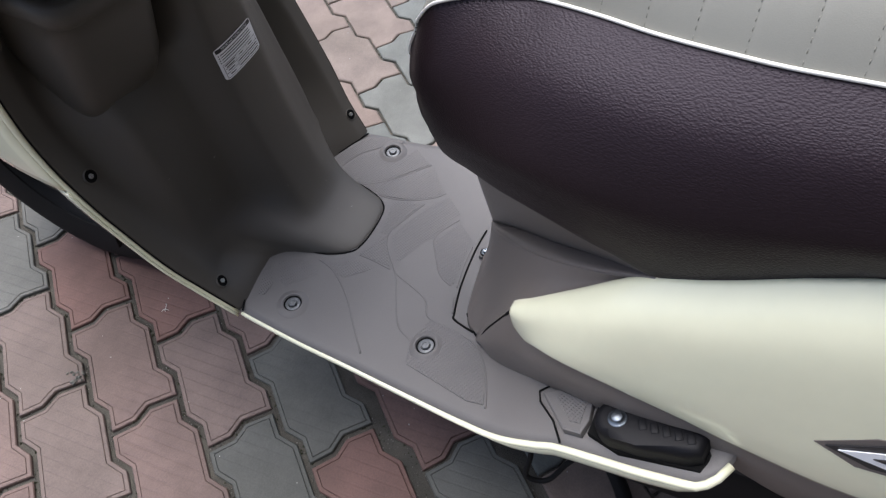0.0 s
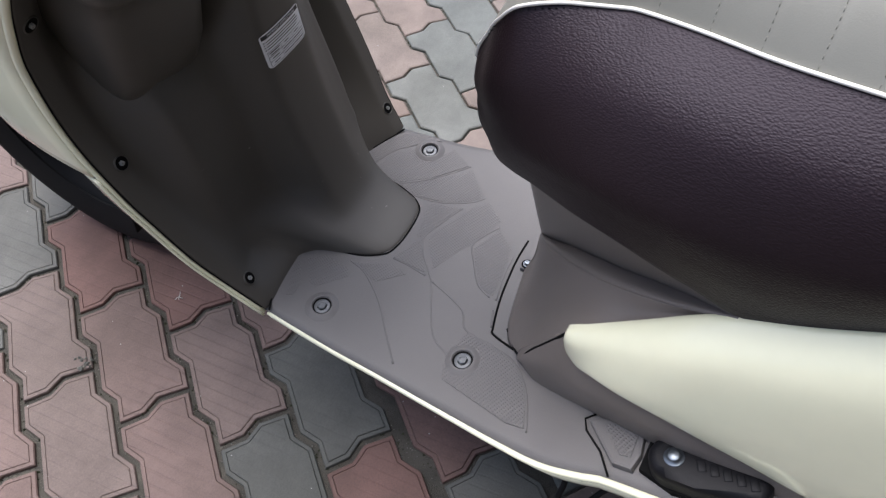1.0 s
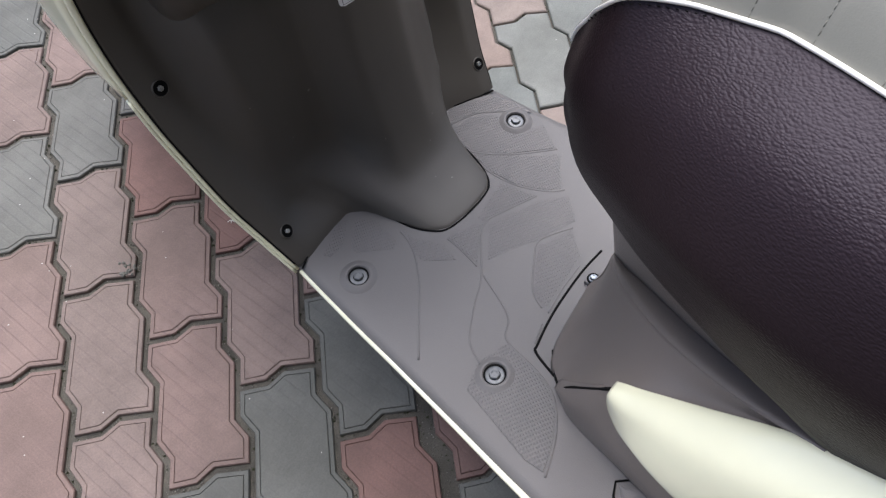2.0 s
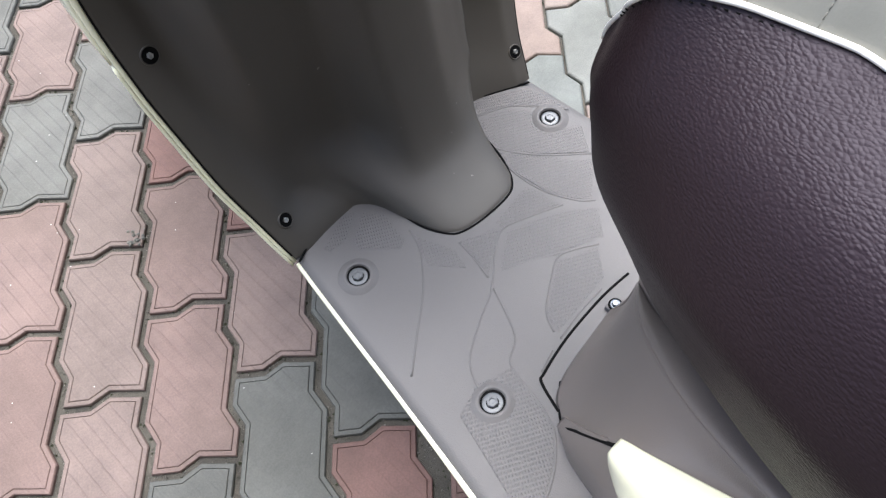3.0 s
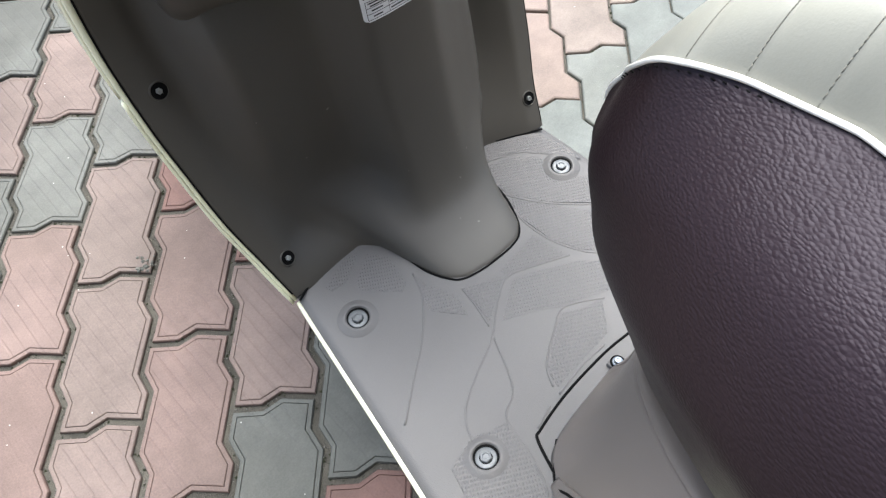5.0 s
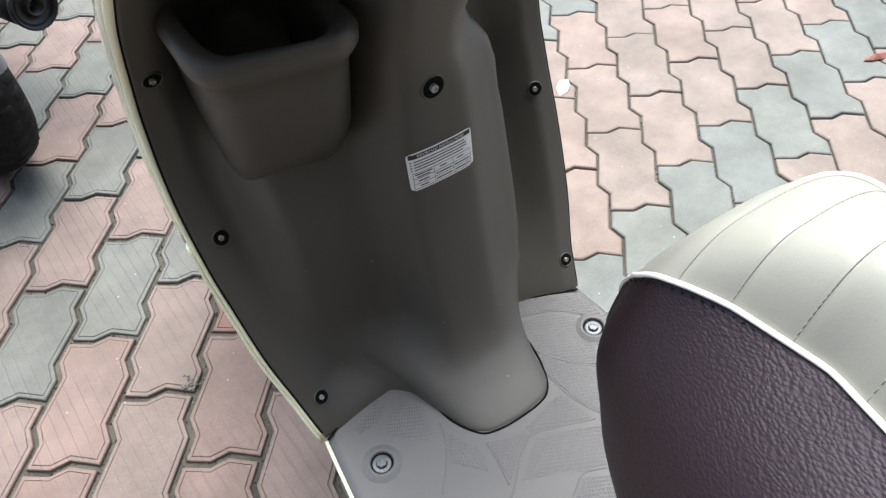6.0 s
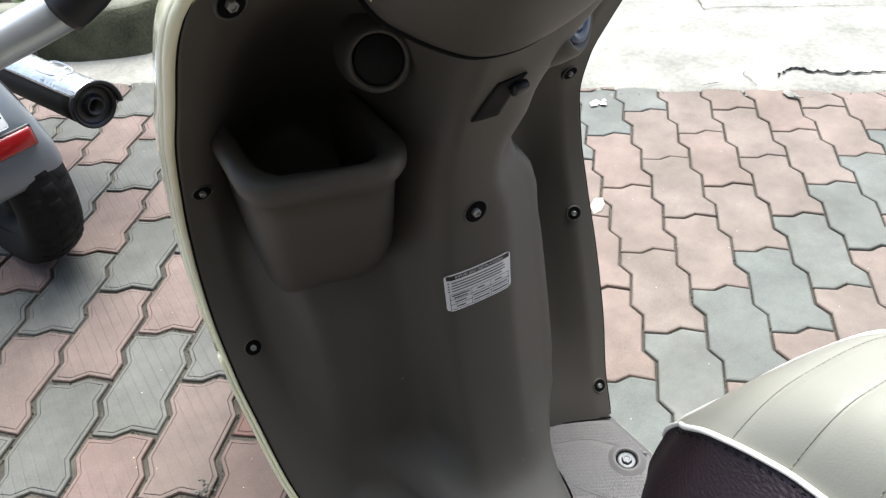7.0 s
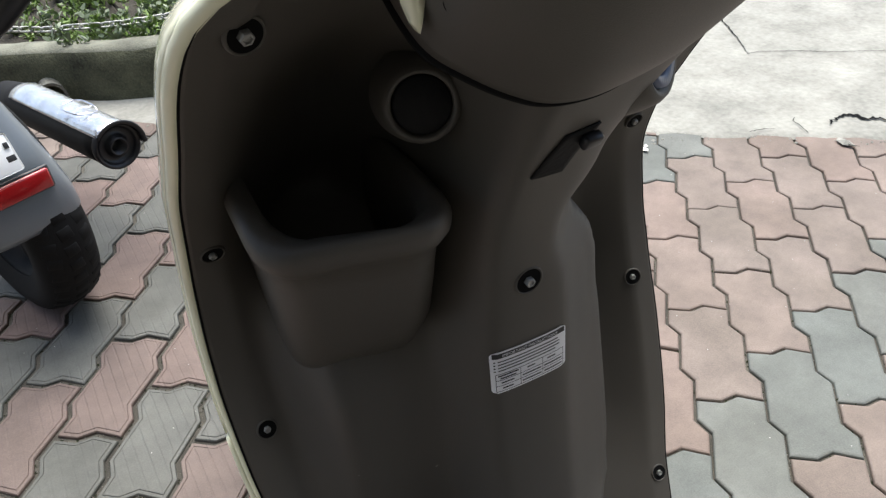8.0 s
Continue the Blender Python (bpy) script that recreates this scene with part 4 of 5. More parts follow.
FRONT_RIBS = [
    [(0.069, -0.021), (0.066, -0.048), (0.072, -0.074), (0.098, -0.110), (0.137, -0.149)],
    [(0.067, -0.072), (0.060, -0.105), (0.064, -0.146), (0.078, -0.180), (0.091, -0.194)],
    [(0.076, -0.018), (0.117, -0.033), (0.140, -0.052), (0.160, -0.075)],
    [(0.064, -0.173), (0.024, -0.156), (-0.001, -0.149), (-0.025, -0.162), (-0.060, -0.192), (-0.094, -0.210), (-0.128, -0.232), (-0.142, -0.258)],
]
SIDE_RIBS = [
    [(-0.071, -0.080), (-0.080, -0.107), (-0.108, -0.143), (-0.144, -0.175), (-0.178, -0.205)],
    [(-0.044, -0.128), (-0.047, -0.152), (-0.053, -0.180)],
    [(0.052, -0.233), (0.029, -0.219), (0.011, -0.214), (-0.010, -0.226), (-0.040, -0.247), (-0.052, -0.268)],
    [(0.014, -0.269), (-0.018, -0.271), (-0.053, -0.277)],
    [(-0.067, -0.280), (-0.090, -0.288)],
    [(-0.058, -0.193), (-0.080, -0.244), (-0.104, -0.262), (-0.112, -0.303), (-0.122, -0.332), (-0.142, -0.353), (-0.166, -0.367), (-0.195, -0.378)],
]
for r in FRONT_RIBS + SIDE_RIBS:
    part("moulded_rib", tube([(p.x, p.y, floor_z(p.y) - 0.0006) for p in spline([(x, y, 0) for x, y in r], 6)], 0.0013, 10), M_FLOOR, footboard)

# dark gap round the column's foot and the shield's foot
foot = [(-0.179, -0.028), (-0.150, -0.014), (-0.113, 0.0), (-0.094, 0.002), (-0.078, -0.010), (-0.069, -0.035), (-0.064, -0.062), (-0.058, -0.088), (-0.046, -0.110), (-0.034, -0.120), (-0.007, -0.1245), (0.031, -0.1225), (0.048, -0.114), (0.060, -0.093), (0.068, -0.063), (0.072, -0.020), (0.086, 0.004), (0.12, -0.008), (0.164, -0.027)]
part("foot_gap", tube([(p.x, p.y, floor_z(p.y) + 0.0002) for p in spline([(x, y, 0) for x, y in foot], 6)], 0.0013, 6), M_GAP, footboard)

# service cover let into the floor in front of the seat post
lid_edge = [(0.045, -0.276), (0.019, -0.275), (-0.006, -0.276), (-0.05, -0.281), (-0.088, -0.290), (-0.098, -0.296), (-0.109, -0.331)]
part("cover_gap", tube([(p.x, p.y, floor_z(p.y) + 0.0003) for p in spline([(x, y, 0) for x, y in lid_edge], 6)], 0.0014, 6), M_GAP, footboard)
m = facing((0.007, -0.291, floor_z(-0.291) + 0.004), (0, 0.1, 1))
clip = part("cover_clip", block((0.016, 0.013, 0.006), 0.001, m @ pose(0, 0, -0.002)), M_FLOOR, footboard)
hex_screw(clip, m @ pose(0.0, 0.0, 0.0015), 0.0048, "clip_screw")
m = facing((0.0790, -0.014, floor_z(0) + 0.010), (0.3, -0.9, 0.8))
hex_screw(footboard, m, 0.004, "corner_screw")

# heel pad and folded pillion peg
def slope_frame(x, y, turn=0.0, tilt=0.0):
    e = 0.01
    s = (floor_z(y - e) - floor_z(y + e)) / (2 * e)
    return Matrix.Translation((x, y, floor_z(y))) @ pose(0, 0, 0, -math.degrees(math.atan(s)), tilt, turn)


def local_poly(pts, m, z0, z1, bevel, name, mat, parent, label=""):
    return part(name, prism(pts, z0, z1, bevel, m), mat, parent, label, smooth=False)


m = slope_frame(-0.185, -0.460)
pad = local_poly([(0.020, 0.028), (-0.018, -0.010), (-0.019, -0.030), (-0.002, -0.034), (0.024, -0.030), (0.029, 0.0)], m, -0.002, 0.007, 0.003, "heel_pad", M_FLOOR, footboard, "raised brown heel pad")
local_poly([(0.018, 0.010), (-0.008, -0.014), (-0.008, -0.026), (0.020, -0.026), (0.024, -0.004)], m, 0.006, 0.0078, 0.0008, "grip_patch", M_GRIP, pad)
part("pad_gap", tube([m @ Vector(q) for q in [(0.034, 0.020, 0.001), (0.022, 0.034, 0.001), (0.010, 0.028, 0.001), (-0.008, 0.006, 0.001), (-0.030, -0.010, 0.001)]], 0.0011, 6), M_GAP, footboard)
PEG = Matrix.Translation((-0.190, -0.523, floor_z(-0.523) + 0.010)) @ pose(0, 0, 0, -16, 0, -2)
# black slab stands for the shade round the folded peg
well = local_poly([(0.026, 0.034), (-0.012, 0.034), (-0.022, 0.0), (-0.017, -0.076), (0.012, -0.088), (0.03, -0.05)], PEG, -0.012, -0.004, 0.002, "peg_recess_shade", M_GAP, footboard)
pts = []
for k in range(13):
    a = math.pi * k / 12
    pts.append((0.002 + 0.022 * math.cos(a), 0.004 + 0.024 * math.sin(a)))
pts += [(-0.020, -0.02), (-0.015, -0.066), (-0.009, -0.077), (0.009, -0.079), (0.015, -0.071), (0.021, -0.03)]
bm = prism(pts, -0.004, 0.018, 0.0, PEG)
bmesh.ops.bevel(bm, geom=[e for e in bm.edges if all((PEG.inverted() @ v.co).z > 0.01 for v in e.verts)], offset=0.009, segments=5, profile=0.5, affect="EDGES")
peg = sharp(part("pillion_peg", bm, M_PEG, scooter, "folded black rubber pillion footpeg"), 50)
for k in range(5):
    part("peg_rib", block((0.0125, 0.0078, 0.003), 0.0012, PEG @ pose(0.002, -0.020 - 0.0112 * k, 0.0171, 0, 0, 25)), M_PEG, peg)
part("peg_bolt", lathe([(0.0096, 0.0), (0.0096, 0.0014), (0.0088, 0.0021), (0.0064, 0.0022), (0.0061, 0.0050), (0.0050, 0.0060), (0.0, 0.0063)], PEG @ pose(0.001, 0.004, 0.0165), 24), M_STEEL, peg, "bright steel flanged bolt")

# side badge: plain drawn shapes
def badge(y0, z0, ln, ht, lift, mat, parent):
    pts = [(0, 0), (0.35 * ln, 0.42 * ht), (ln, 0.55 * ht), (ln, -0.55 * ht), (0.35 * ln, -0.42 * ht)]
    bm = bmesh.new()
    vs = []
    for u, v in pts:
        y, z = y0 - u, z0 + v + 0.25 * u
        vs.append(bm.verts.new((-(panel_x(y, z) + lift), y, z)))
    bm.faces.new(vs)
    bmesh.ops.triangulate(bm, faces=bm.faces[:])
    return thicken(part("badge", bm, mat, parent, smooth=False), 0.001, 0.0)


def panel_x(y, z):
    """Half width of the cream panel at a height."""
    ny = [-v for v in PAN_Y]
    zt, zl = pchip(ny, PAN_ZT, -y), pchip(ny, PAN_ZL, -y)
    xt, xl = pchip(ny, PAN_XT, -y), pchip(ny, PAN_XL, -y)
    t = (zt - z) / (zt - zl)
    return xt + (xl - xt) * t + 0.003 + pchip([0, 0.13, 0.34, 0.75, 1], [0, 0.013, 0.016, 0.009, 0], t)


b0 = badge(-0.662, 0.470, 0.10, 0.052, 0.0015, M_COVER, scooter)
b1 = badge(-0.670, 0.472, 0.10, 0.040, 0.0028, M_INK, b0)
b2 = badge(-0.679, 0.474, 0.10, 0.026, 0.004, M_WHITE, b0)
b3 = badge(-0.702, 0.480, 0.05, 0.012, 0.005, M_INK, b0)


# ---- wheels and running gear ----
def wheel(parent, x, y, r, width, name="wheel"):
    m = Matrix.Translation((x, y, r - 0.001)) @ pose(0, 0, 0, 0, 90, 0)
    prof = []
    for k in range(15):
        a = -math.pi * 0.5 + math.pi * k / 14
        prof.append((r - width * 0.42 + width * 0.42 * math.cos(a) ** 0.7 if abs(math.cos(a)) > 1e-6 else r - width * 0.42, width / 2 * math.sin(a)))
    prof = [(r * 0.62, -width * 0.38)] + prof + [(r * 0.62, width * 0.38), (r * 0.62, -width * 0.38)]
    tyre = part("tyre", lathe(prof, m, 64), M_BLACK, parent, "black rubber tyre with block tread")
    for k in range(40):
        a = 2 * math.pi * k / 40
        for s in (-1, 0, 1):
            off = s * width * 0.29
            rr = r - (0.001 if s == 0 else width * 0.075)
            mm = m @ pose(0, 0, 0, 0, 0, math.degrees(a) + (4.5 if s == 0 else 0)) @ pose(rr - 0.002, 0, off, 0, -s * 24, 0) @ pose(0, 0, 0, 10 * (s or 0.6), 0, 0)
            bm = block((0.007, r * 0.105, width * 0.22), 0.0015, mm, 1)
            part("tread_block", bm, M_BLACK, tyre)
    rim = part("rim", lathe([(r * 0.63, -width * 0.36), (r * 0.58, -width * 0.3), (r * 0.55, 0), (r * 0.58, width * 0.3), (r * 0.63, width * 0.36)], m, 48), M_BLACK, parent)
    part("hub", lathe([(0.0, -0.05), (0.04, -0.05), (0.045, 0), (0.04, 0.05), (0.0, 0.05)], m, 24), M_BLACK, rim)
    for k in range(5):
        part("spoke", block((r * 0.55, 0.035, 0.025), 0.006, m @ pose(0, 0, 0, 0, 0, 72 * k) @ pose(r * 0.31, 0, 0)), M_BLACK, rim)
    return tyre


wheel(scooter, -0.03, 0.44, 0.232, 0.10)
wheel(scooter, 0.0, -0.83, 0.222, 0.09)
# black front mudguard inside the apron, and the fork
rows = []
for i in range(25):
    a = radians(-15 + 150 * i / 24)
    c = Vector((0, 0.44 + 0.25 * math.cos(a), 0.228 + 0.25 * math.sin(a)))
    out = Vector((0, math.cos(a), math.sin(a)))
    rows.append([tuple(c + Vector((0.058 * math.sin(t), 0, 0)) + out * (0.02 * math.cos(t) - 0.02)) for t in [-1.6 + 3.2 * k / 12 for k in range(13)]])
thicken(part("front_mudguard", rings(rows, False), M_GAP, scooter), 0.003)
rows = []
for i in range(15):
    a = radians(70 + 130 * i / 14)
    rows.append([(x, 0.44 + 0.175 * math.cos(a), 0.232 + 0.175 * math.sin(a)) for x in (-0.125, -0.06, 0.0, 0.06, 0.10)])
thicken(part("inner_fender", rings(rows, False), M_GAP, scooter, "black inner fender behind the front wheel"), 0.003)
for s in (-1, 1):
    part("fork_leg", tube([(s * 0.075, 0.44, 0.228), (s * 0.075, 0.25, 0.56)], 0.017, 12), M_ENGINE, scooter)
    part("stand_leg", tube([(s * 0.09, -0.46, 0.20), (s * 0.12, -0.54, 0.02), (s * 0.145, -0.56, 0.011)], 0.011, 10), M_BLACK, scooter, "black steel centre stand leg")
part("engine_block", block((0.20, 0.34, 0.16), 0.04, pose(0.01, -0.60, 0.235, -6, 0, 0), 4), M_ENGINE, scooter, "dark engine casing under the body")
part("belly_tray", block((0.30, 0.44, 0.16), 0.03, pose(0.0, -0.63, 0.205, -6, 0, 0), 4), M_BLACK, scooter, "black belly tray under the footboard")
part("crankcase", lathe([(0.0, -0.02), (0.06, -0.02), (0.075, 0.0), (0.07, 0.03), (0.0, 0.035)], pose(-0.115, -0.66, 0.235, 0, -90, 0), 32), M_ENGINE, scooter)
part("cable_loop", tube(spline([(-0.165, -0.425, 0.235), (-0.188, -0.43, 0.19), (-0.200, -0.43, 0.155), (-0.193, -0.455, 0.150), (-0.175, -0.475, 0.19), (-0.16, -0.50, 0.22)], 6), 0.0035, 8), M_BLACK, scooter, "black bent wire bracket under the floor")
part("stand_spring", tube([(-0.14 + 0.006 * math.cos(k * 0.9), -0.475 - 0.0012 * k, 0.19 + 0.006 * math.sin(k * 0.9)) for k in range(60)], 0.002, 6), M_BLACK, scooter)
part("engine_bolt", lathe([(0.012, 0.0), (0.012, 0.004), (0.009, 0.009), (0.0, 0.011)], facing((-0.135, -0.555, 0.195), (-1, 0, 0.5)), 16), M_STEEL, scooter)
# hinge box between floor and seat closing the body
part("inner_body", block((0.13, 0.48, 0.17), 0.03, pose(0, -0.72, 0.42), 3), M_BLACK, scooter)

# ---- second scooter, its tail towards us ----
parked = empty("parked_scooter", "grey scooter parked ahead, tail, tyre and wrapped silencer in view", "scooter")
PARK = Matrix.Translation((-0.387, 0.876, 0)) @ pose(0, 0, 0, 0, 0, 24)
parked.matrix_world = PARK
wheel(parked, 0.034, 0.215, 0.222, 0.112)


def tail_guard():
    """Grey rear mudguard ending in a rounded lip."""
    rows = []
    for z, y, hw, d in ((0.254, 0.014, 0.064, 0.05), (0.2565, 0.004, 0.084, 0.06), (0.268, 0.0, 0.092, 0.07), (0.31, 0.0, 0.090, 0.08), (0.35, 0.002, 0.082, 0.10), (0.41, 0.020, 0.066, 0.11), (0.48, 0.060, 0.050, 0.11), (0.57, 0.12, 0.046, 0.1)):
        row = []
        for k in range(17):
            a = math.pi * k / 16
            c, s = math.cos(a), math.sin(a)
            row.append((-hw * math.copysign(abs(c) ** 0.45, c), y + d * (1 - abs(s) ** 0.45), z))
        rows.append(row)
    return thicken(part("rear_mudguard", rings(rows, False), M_GREY, parked, "glossy grey rear mudguard"), 0.003, 0.0)


guard = tail_guard()
part("rear_reflector", block((0.114, 0.010, 0.034), 0.004, pose(-0.006, -0.005, 0.346, -2, 0, 0)), M_RED, guard, "red rectangular rear reflector")
part("reflector_frame", block((0.121, 0.008, 0.041), 0.004, pose(-0.006, -0.001, 0.346, -2, 0, 0)), M_BLACK_GLOSS, guard)
plate2 = part("rear_plate", block((0.066, 0.003, 0.062), 0.004, pose(-0.013, 0.004, 0.405, -22, 0, 0)), M_WHITE, guard, "white rear plate with dark markings")
part("plate_bar", block((0.007, 0.0012, 0.010), 0.001, pose(0.012, 0.0055, 0.417, -22, 0, 0)), M_INK, plate2)
part("plate_bar", block((0.014, 0.0012, 0.010), 0.001, pose(0.010, -0.0005, 0.397, -22, 0, 0)), M_INK, plate2)


def silencer():
    inv = PARK.inverted()
    a, b = inv @ Vector((-0.229, 1.15, 0.244)), inv @ Vector((-0.364, 1.465, 0.232))
    d = (b - a).normalized()
    m = facing(a, -d)
    r = 0.047
    can = part("silencer", lathe([(r * 0.96, -0.002), (r, 0.0), (r * 1.0, -0.05), (r * 1.0, -0.40), (r * 0.7, -0.50), (0.0, -0.50)], m, 40), M_BLACK, parked, "black exhaust silencer with a plastic-wrapped cover")
    part("end_cap", lathe([(r * 1.02, -0.012), (r * 1.03, 0.002), (r * 0.96, 0.005), (r * 0.84, -0.004), (r * 0.72, -0.012), (r * 0.45, -0.008), (r * 0.40, 0.006), (r * 0.33, 0.007), (r * 0.30, -0.03), (0.0, -0.03)], m, 40), M_BLACK_GLOSS, can)
    up = (m.inverted().to_3x3() @ Vector((0, 0, 1)))
    top = math.atan2(up.y, up.x)
    turn = 1 if (m.to_3x3() @ Vector((math.cos(top + 0.5), math.sin(top + 0.5), 0))).x < 0 else -1
    rows = []
    for i in range(18):
        t = -0.012 + 0.396 * i / 17
        row = []
        for k in range(25):
            ang = top + turn * radians(-100 + 148 * k / 24)
            rr = r * 1.07 + 0.0016 * noise.noise(Vector((t * 26, k * 0.35, 0))) - 0.002 * smoothstep(0.8, 1, abs(k / 12 - 1))
            row.append(tuple(m @ Vector((rr * math.cos(ang), rr * math.sin(ang), -t))))
        rows.append(row)
    thicken(part("heat_shield", rings(rows, False), M_FOIL, can, "bright metal heat shield in crumpled plastic wrap"), 0.0015, 0.0)

    def at(side, t, h):
        ang = top + side
        rr = r * 1.08 + h
        return m @ Vector((rr * math.cos(ang), rr * math.sin(ang), -t))
    loop = [at(*q) for q in ((-0.35, 0.08, 0.003), (-0.38, 0.10, 0.010), (-0.36, 0.15, 0.010), (0.0, 0.17, 0.004), (0.38, 0.15, 0.010), (0.36, 0.09, 0.010), (0.0, 0.075, 0.003))]
    part("wire_loop", tube(spline(loop, 5, True), 0.0018, 6, True), M_CHROME, can)
    part("wire_loop", tube(spline([at(-0.35, 0.10, 0.008), at(0.0, 0.115, 0.004), at(0.36, 0.10, 0.009)], 5), 0.0015, 6), M_CHROME, can)
    part("guard_lip", tube([m @ Vector((r * 1.09 * math.cos(top + turn * t), r * 1.09 * math.sin(top + turn * t), 0.012)) for t in [radians(-100 + 148 * k / 24) for k in range(25)]], 0.0032, 6, flat=2.2), M_BLACK_GLOSS, can)


silencer()
part("swing_arm", tube([(0.085, 0.25, 0.215), (0.085, 0.66, 0.27)], 0.02, 10), M_BLACK, parked)
part("rear_shock", tube([(0.075, 0.33, 0.24), (0.06, 0.44, 0.52)], 0.016, 10), M_BLACK_GLOSS, parked)
part("shock_spring", tube([(0.073 - 0.0001 * k + 0.022 * math.cos(k * 0.8), 0.342 + 0.0009 * k + 0.022 * math.sin(k * 0.8), 0.27 + 0.0024 * k) for k in range(80)], 0.0035, 6), M_CHROME, parked)
part("tail_body", rings([[(hw * math.cos(a), y0 + 0.25 * math.sin(a), z) for a in [2 * math.pi * k / 24 for k in range(24)]] for z, hw, y0 in ((0.44, 0.06, 0.56), (0.52, 0.11, 0.54), (0.62, 0.12, 0.52), (0.70, 0.10, 0.54))]), M_GREY, parked, "grey tail body")
rows = []
for i in range(18):
    t = i / 17
    row = []
    for k in range(18):
        u = k / 17
        w = 0.010 * noise.noise(Vector((t * 3, u * 3, 3.1))) + 0.004 * noise.noise(Vector((t * 9, u * 9, 1.1)))
        row.append((0.055 + 0.085 * u * (0.62 + 0.38 * math.sin(math.pi * min(1, t * 1.2 + 0.1))) + w, 0.28 + 0.03 * u + 1.5 * w, 0.405 + 0.15 * t + 0.4 * w))
    rows.append(row)
thicken(part("plastic_wrap", rings(rows, False), M_WRAP, parked, "torn clear plastic wrap on the tail"), 0.0008, 0.0)

# ---- unseen wall, added behind the camera to keep light off the shield ----
wall_bm = block((8.6, 0.25, 4.8), 0.0, pose(-2.70, -1.52, 2.37))
tagged(part("light_block_wall", wall_bm, M_WALL, None, "", smooth=False), "plain unseen wall added behind the scooter to block light", "wall", kind="structure")

# ---- ground ----
def sheet(name, pts, z, mat, label, category, thick=0.0):
    bm = bmesh.new()
    vs = [bm.verts.new((x, y, z)) for x, y in pts]
    f = bm.faces.new(vs)
    if thick:
        r = bmesh.ops.extrude_face_region(bm, geom=[f])
        bmesh.ops.translate(bm, verts=[v for v in r["geom"] if isinstance(v, bmesh.types.BMVert)], vec=(0, 0, -thick))
    ob = part(name, bm, mat, None, "", smooth=False)
    return tagged(ob, label, category, kind="structure")


ground = sheet("ground", [(-600, -600), (600, -600), (600, 600), (-600, 600)], -0.030, M_GROUND, "bare ground reaching to the horizon", "ground")
pavement = sheet("pavement", [(-2.2, -2.0), (3.6, -2.0), (3.6, -0.70), (-1.6, 3.1), (-2.2, 3.1)], -0.0075, M_SAND, "interlocking concrete pavers in red and grey with sandy joints", "pavement", 0.02)


def build_road():
    """Worn concrete lane whose ragged edge laps over the last pavers."""
    bm = bmesh.new()
    d = Vector((0.809, -0.588, 0))
    nrm = Vector((0.588, 0.809, 0))
    o = Vector((0.98, 0.948, 0))
    rows = []
    for i in range(161):
        s = -3.2 + 6.4 * i / 160
        rag = 0.016 * noise.noise(Vector((s * 7, 0.3, 0))) + 0.010 * noise.noise(Vector((s * 31, 1.3, 0)))
        row = []
        for k, off in enumerate((0.0, 0.012, 0.05, 0.15, 0.35, 0.7, 1.2, 2.2, 4.0, 8.0)):
            p = o + d * s + nrm * (rag * (1 if k < 3 else 0.3 if k < 4 else 0) + off)
            h = (-0.004, 0.0022, 0.0035, 0.006, 0.006, 0.006, 0.006, 0.006, 0.006, 0.006)[k] + (0.0012 * noise.noise(p * 6) if 1 < k < 7 else 0)
            row.append((p.x, p.y, h))
        rows.append(row)
    bm.free()
    ob = part("road", rings(rows, False), M_CONCRETE)
    return tagged(ob, "worn pale concrete lane with cracks", "road", kind="structure")


road = build_road()


def crack(points, width, name="crack"):
    """A ragged open crack: a thin dark trench lying on the slab."""
    pts = spline([(x, y, 0) for x, y in points], 22)
    left, right = [], []
    for i, p in enumerate(pts):
        a, b = pts[max(i - 1, 0)], pts[min(i + 1, len(pts) - 1)]
        t = (b - a).normalized()
        nrm = Vector((-t.y, t.x, 0))
        w = width * (0.35 + 0.65 * math.sin(math.pi * (i + 0.5) / len(pts))) * (0.7 + 0.6 * noise.noise(p * 60))
        p = p + nrm * width * 1.6 * noise.noise(p * 45) + nrm * width * 0.8 * noise.noise(p * 140)
        w = max(w, width * 0.15)
        left.append((*(p + nrm * w).xy, 0.0085))
        right.append((*(p - nrm * w * 0.6).xy, 0.0085))
    return part(name, rings([left, right], False), M_GAP, road, "dark open crack in the concrete", smooth=False)


crack([(1.392, 0.722), (1.429, 0.741), (1.465, 0.736), (1.486, 0.703), (1.519, 0.666), (1.60, 0.61), (1.72, 0.52)], 0.0095)
crack([(1.345, 0.798), (1.327, 0.788), (1.319, 0.755), (1.309, 0.723)], 0.0022)
crack([(1.75, 1.60), (1.703, 1.464), (1.685, 1.405), (1.64, 1.315), (1.60, 1.243), (1.55, 1.159)], 0.0040)
crack([(1.55, 1.159), (1.588, 1.151), (1.682, 1.094), (1.763, 1.028), (1.879, 0.958), (2.1, 0.80)], 0.0020)
crack([(1.194, 0.806), (1.221, 0.80), (1.257, 0.785)], 0.0022)
crack([(1.341, 0.654), (1.345, 0.630), (1.355, 0.613)], 0.0030)

# ---- planter with a rough kerb, weeds and a chain ----
KERB = [(-1.9, 2.70), (-1.1, 2.42), (-0.424, 2.091), (-0.239, 1.982), (-0.10, 1.915), (0.03, 1.905), (0.20, 2.0), (0.38, 2.3), (0.47, 2.8), (0.5, 3.6)]


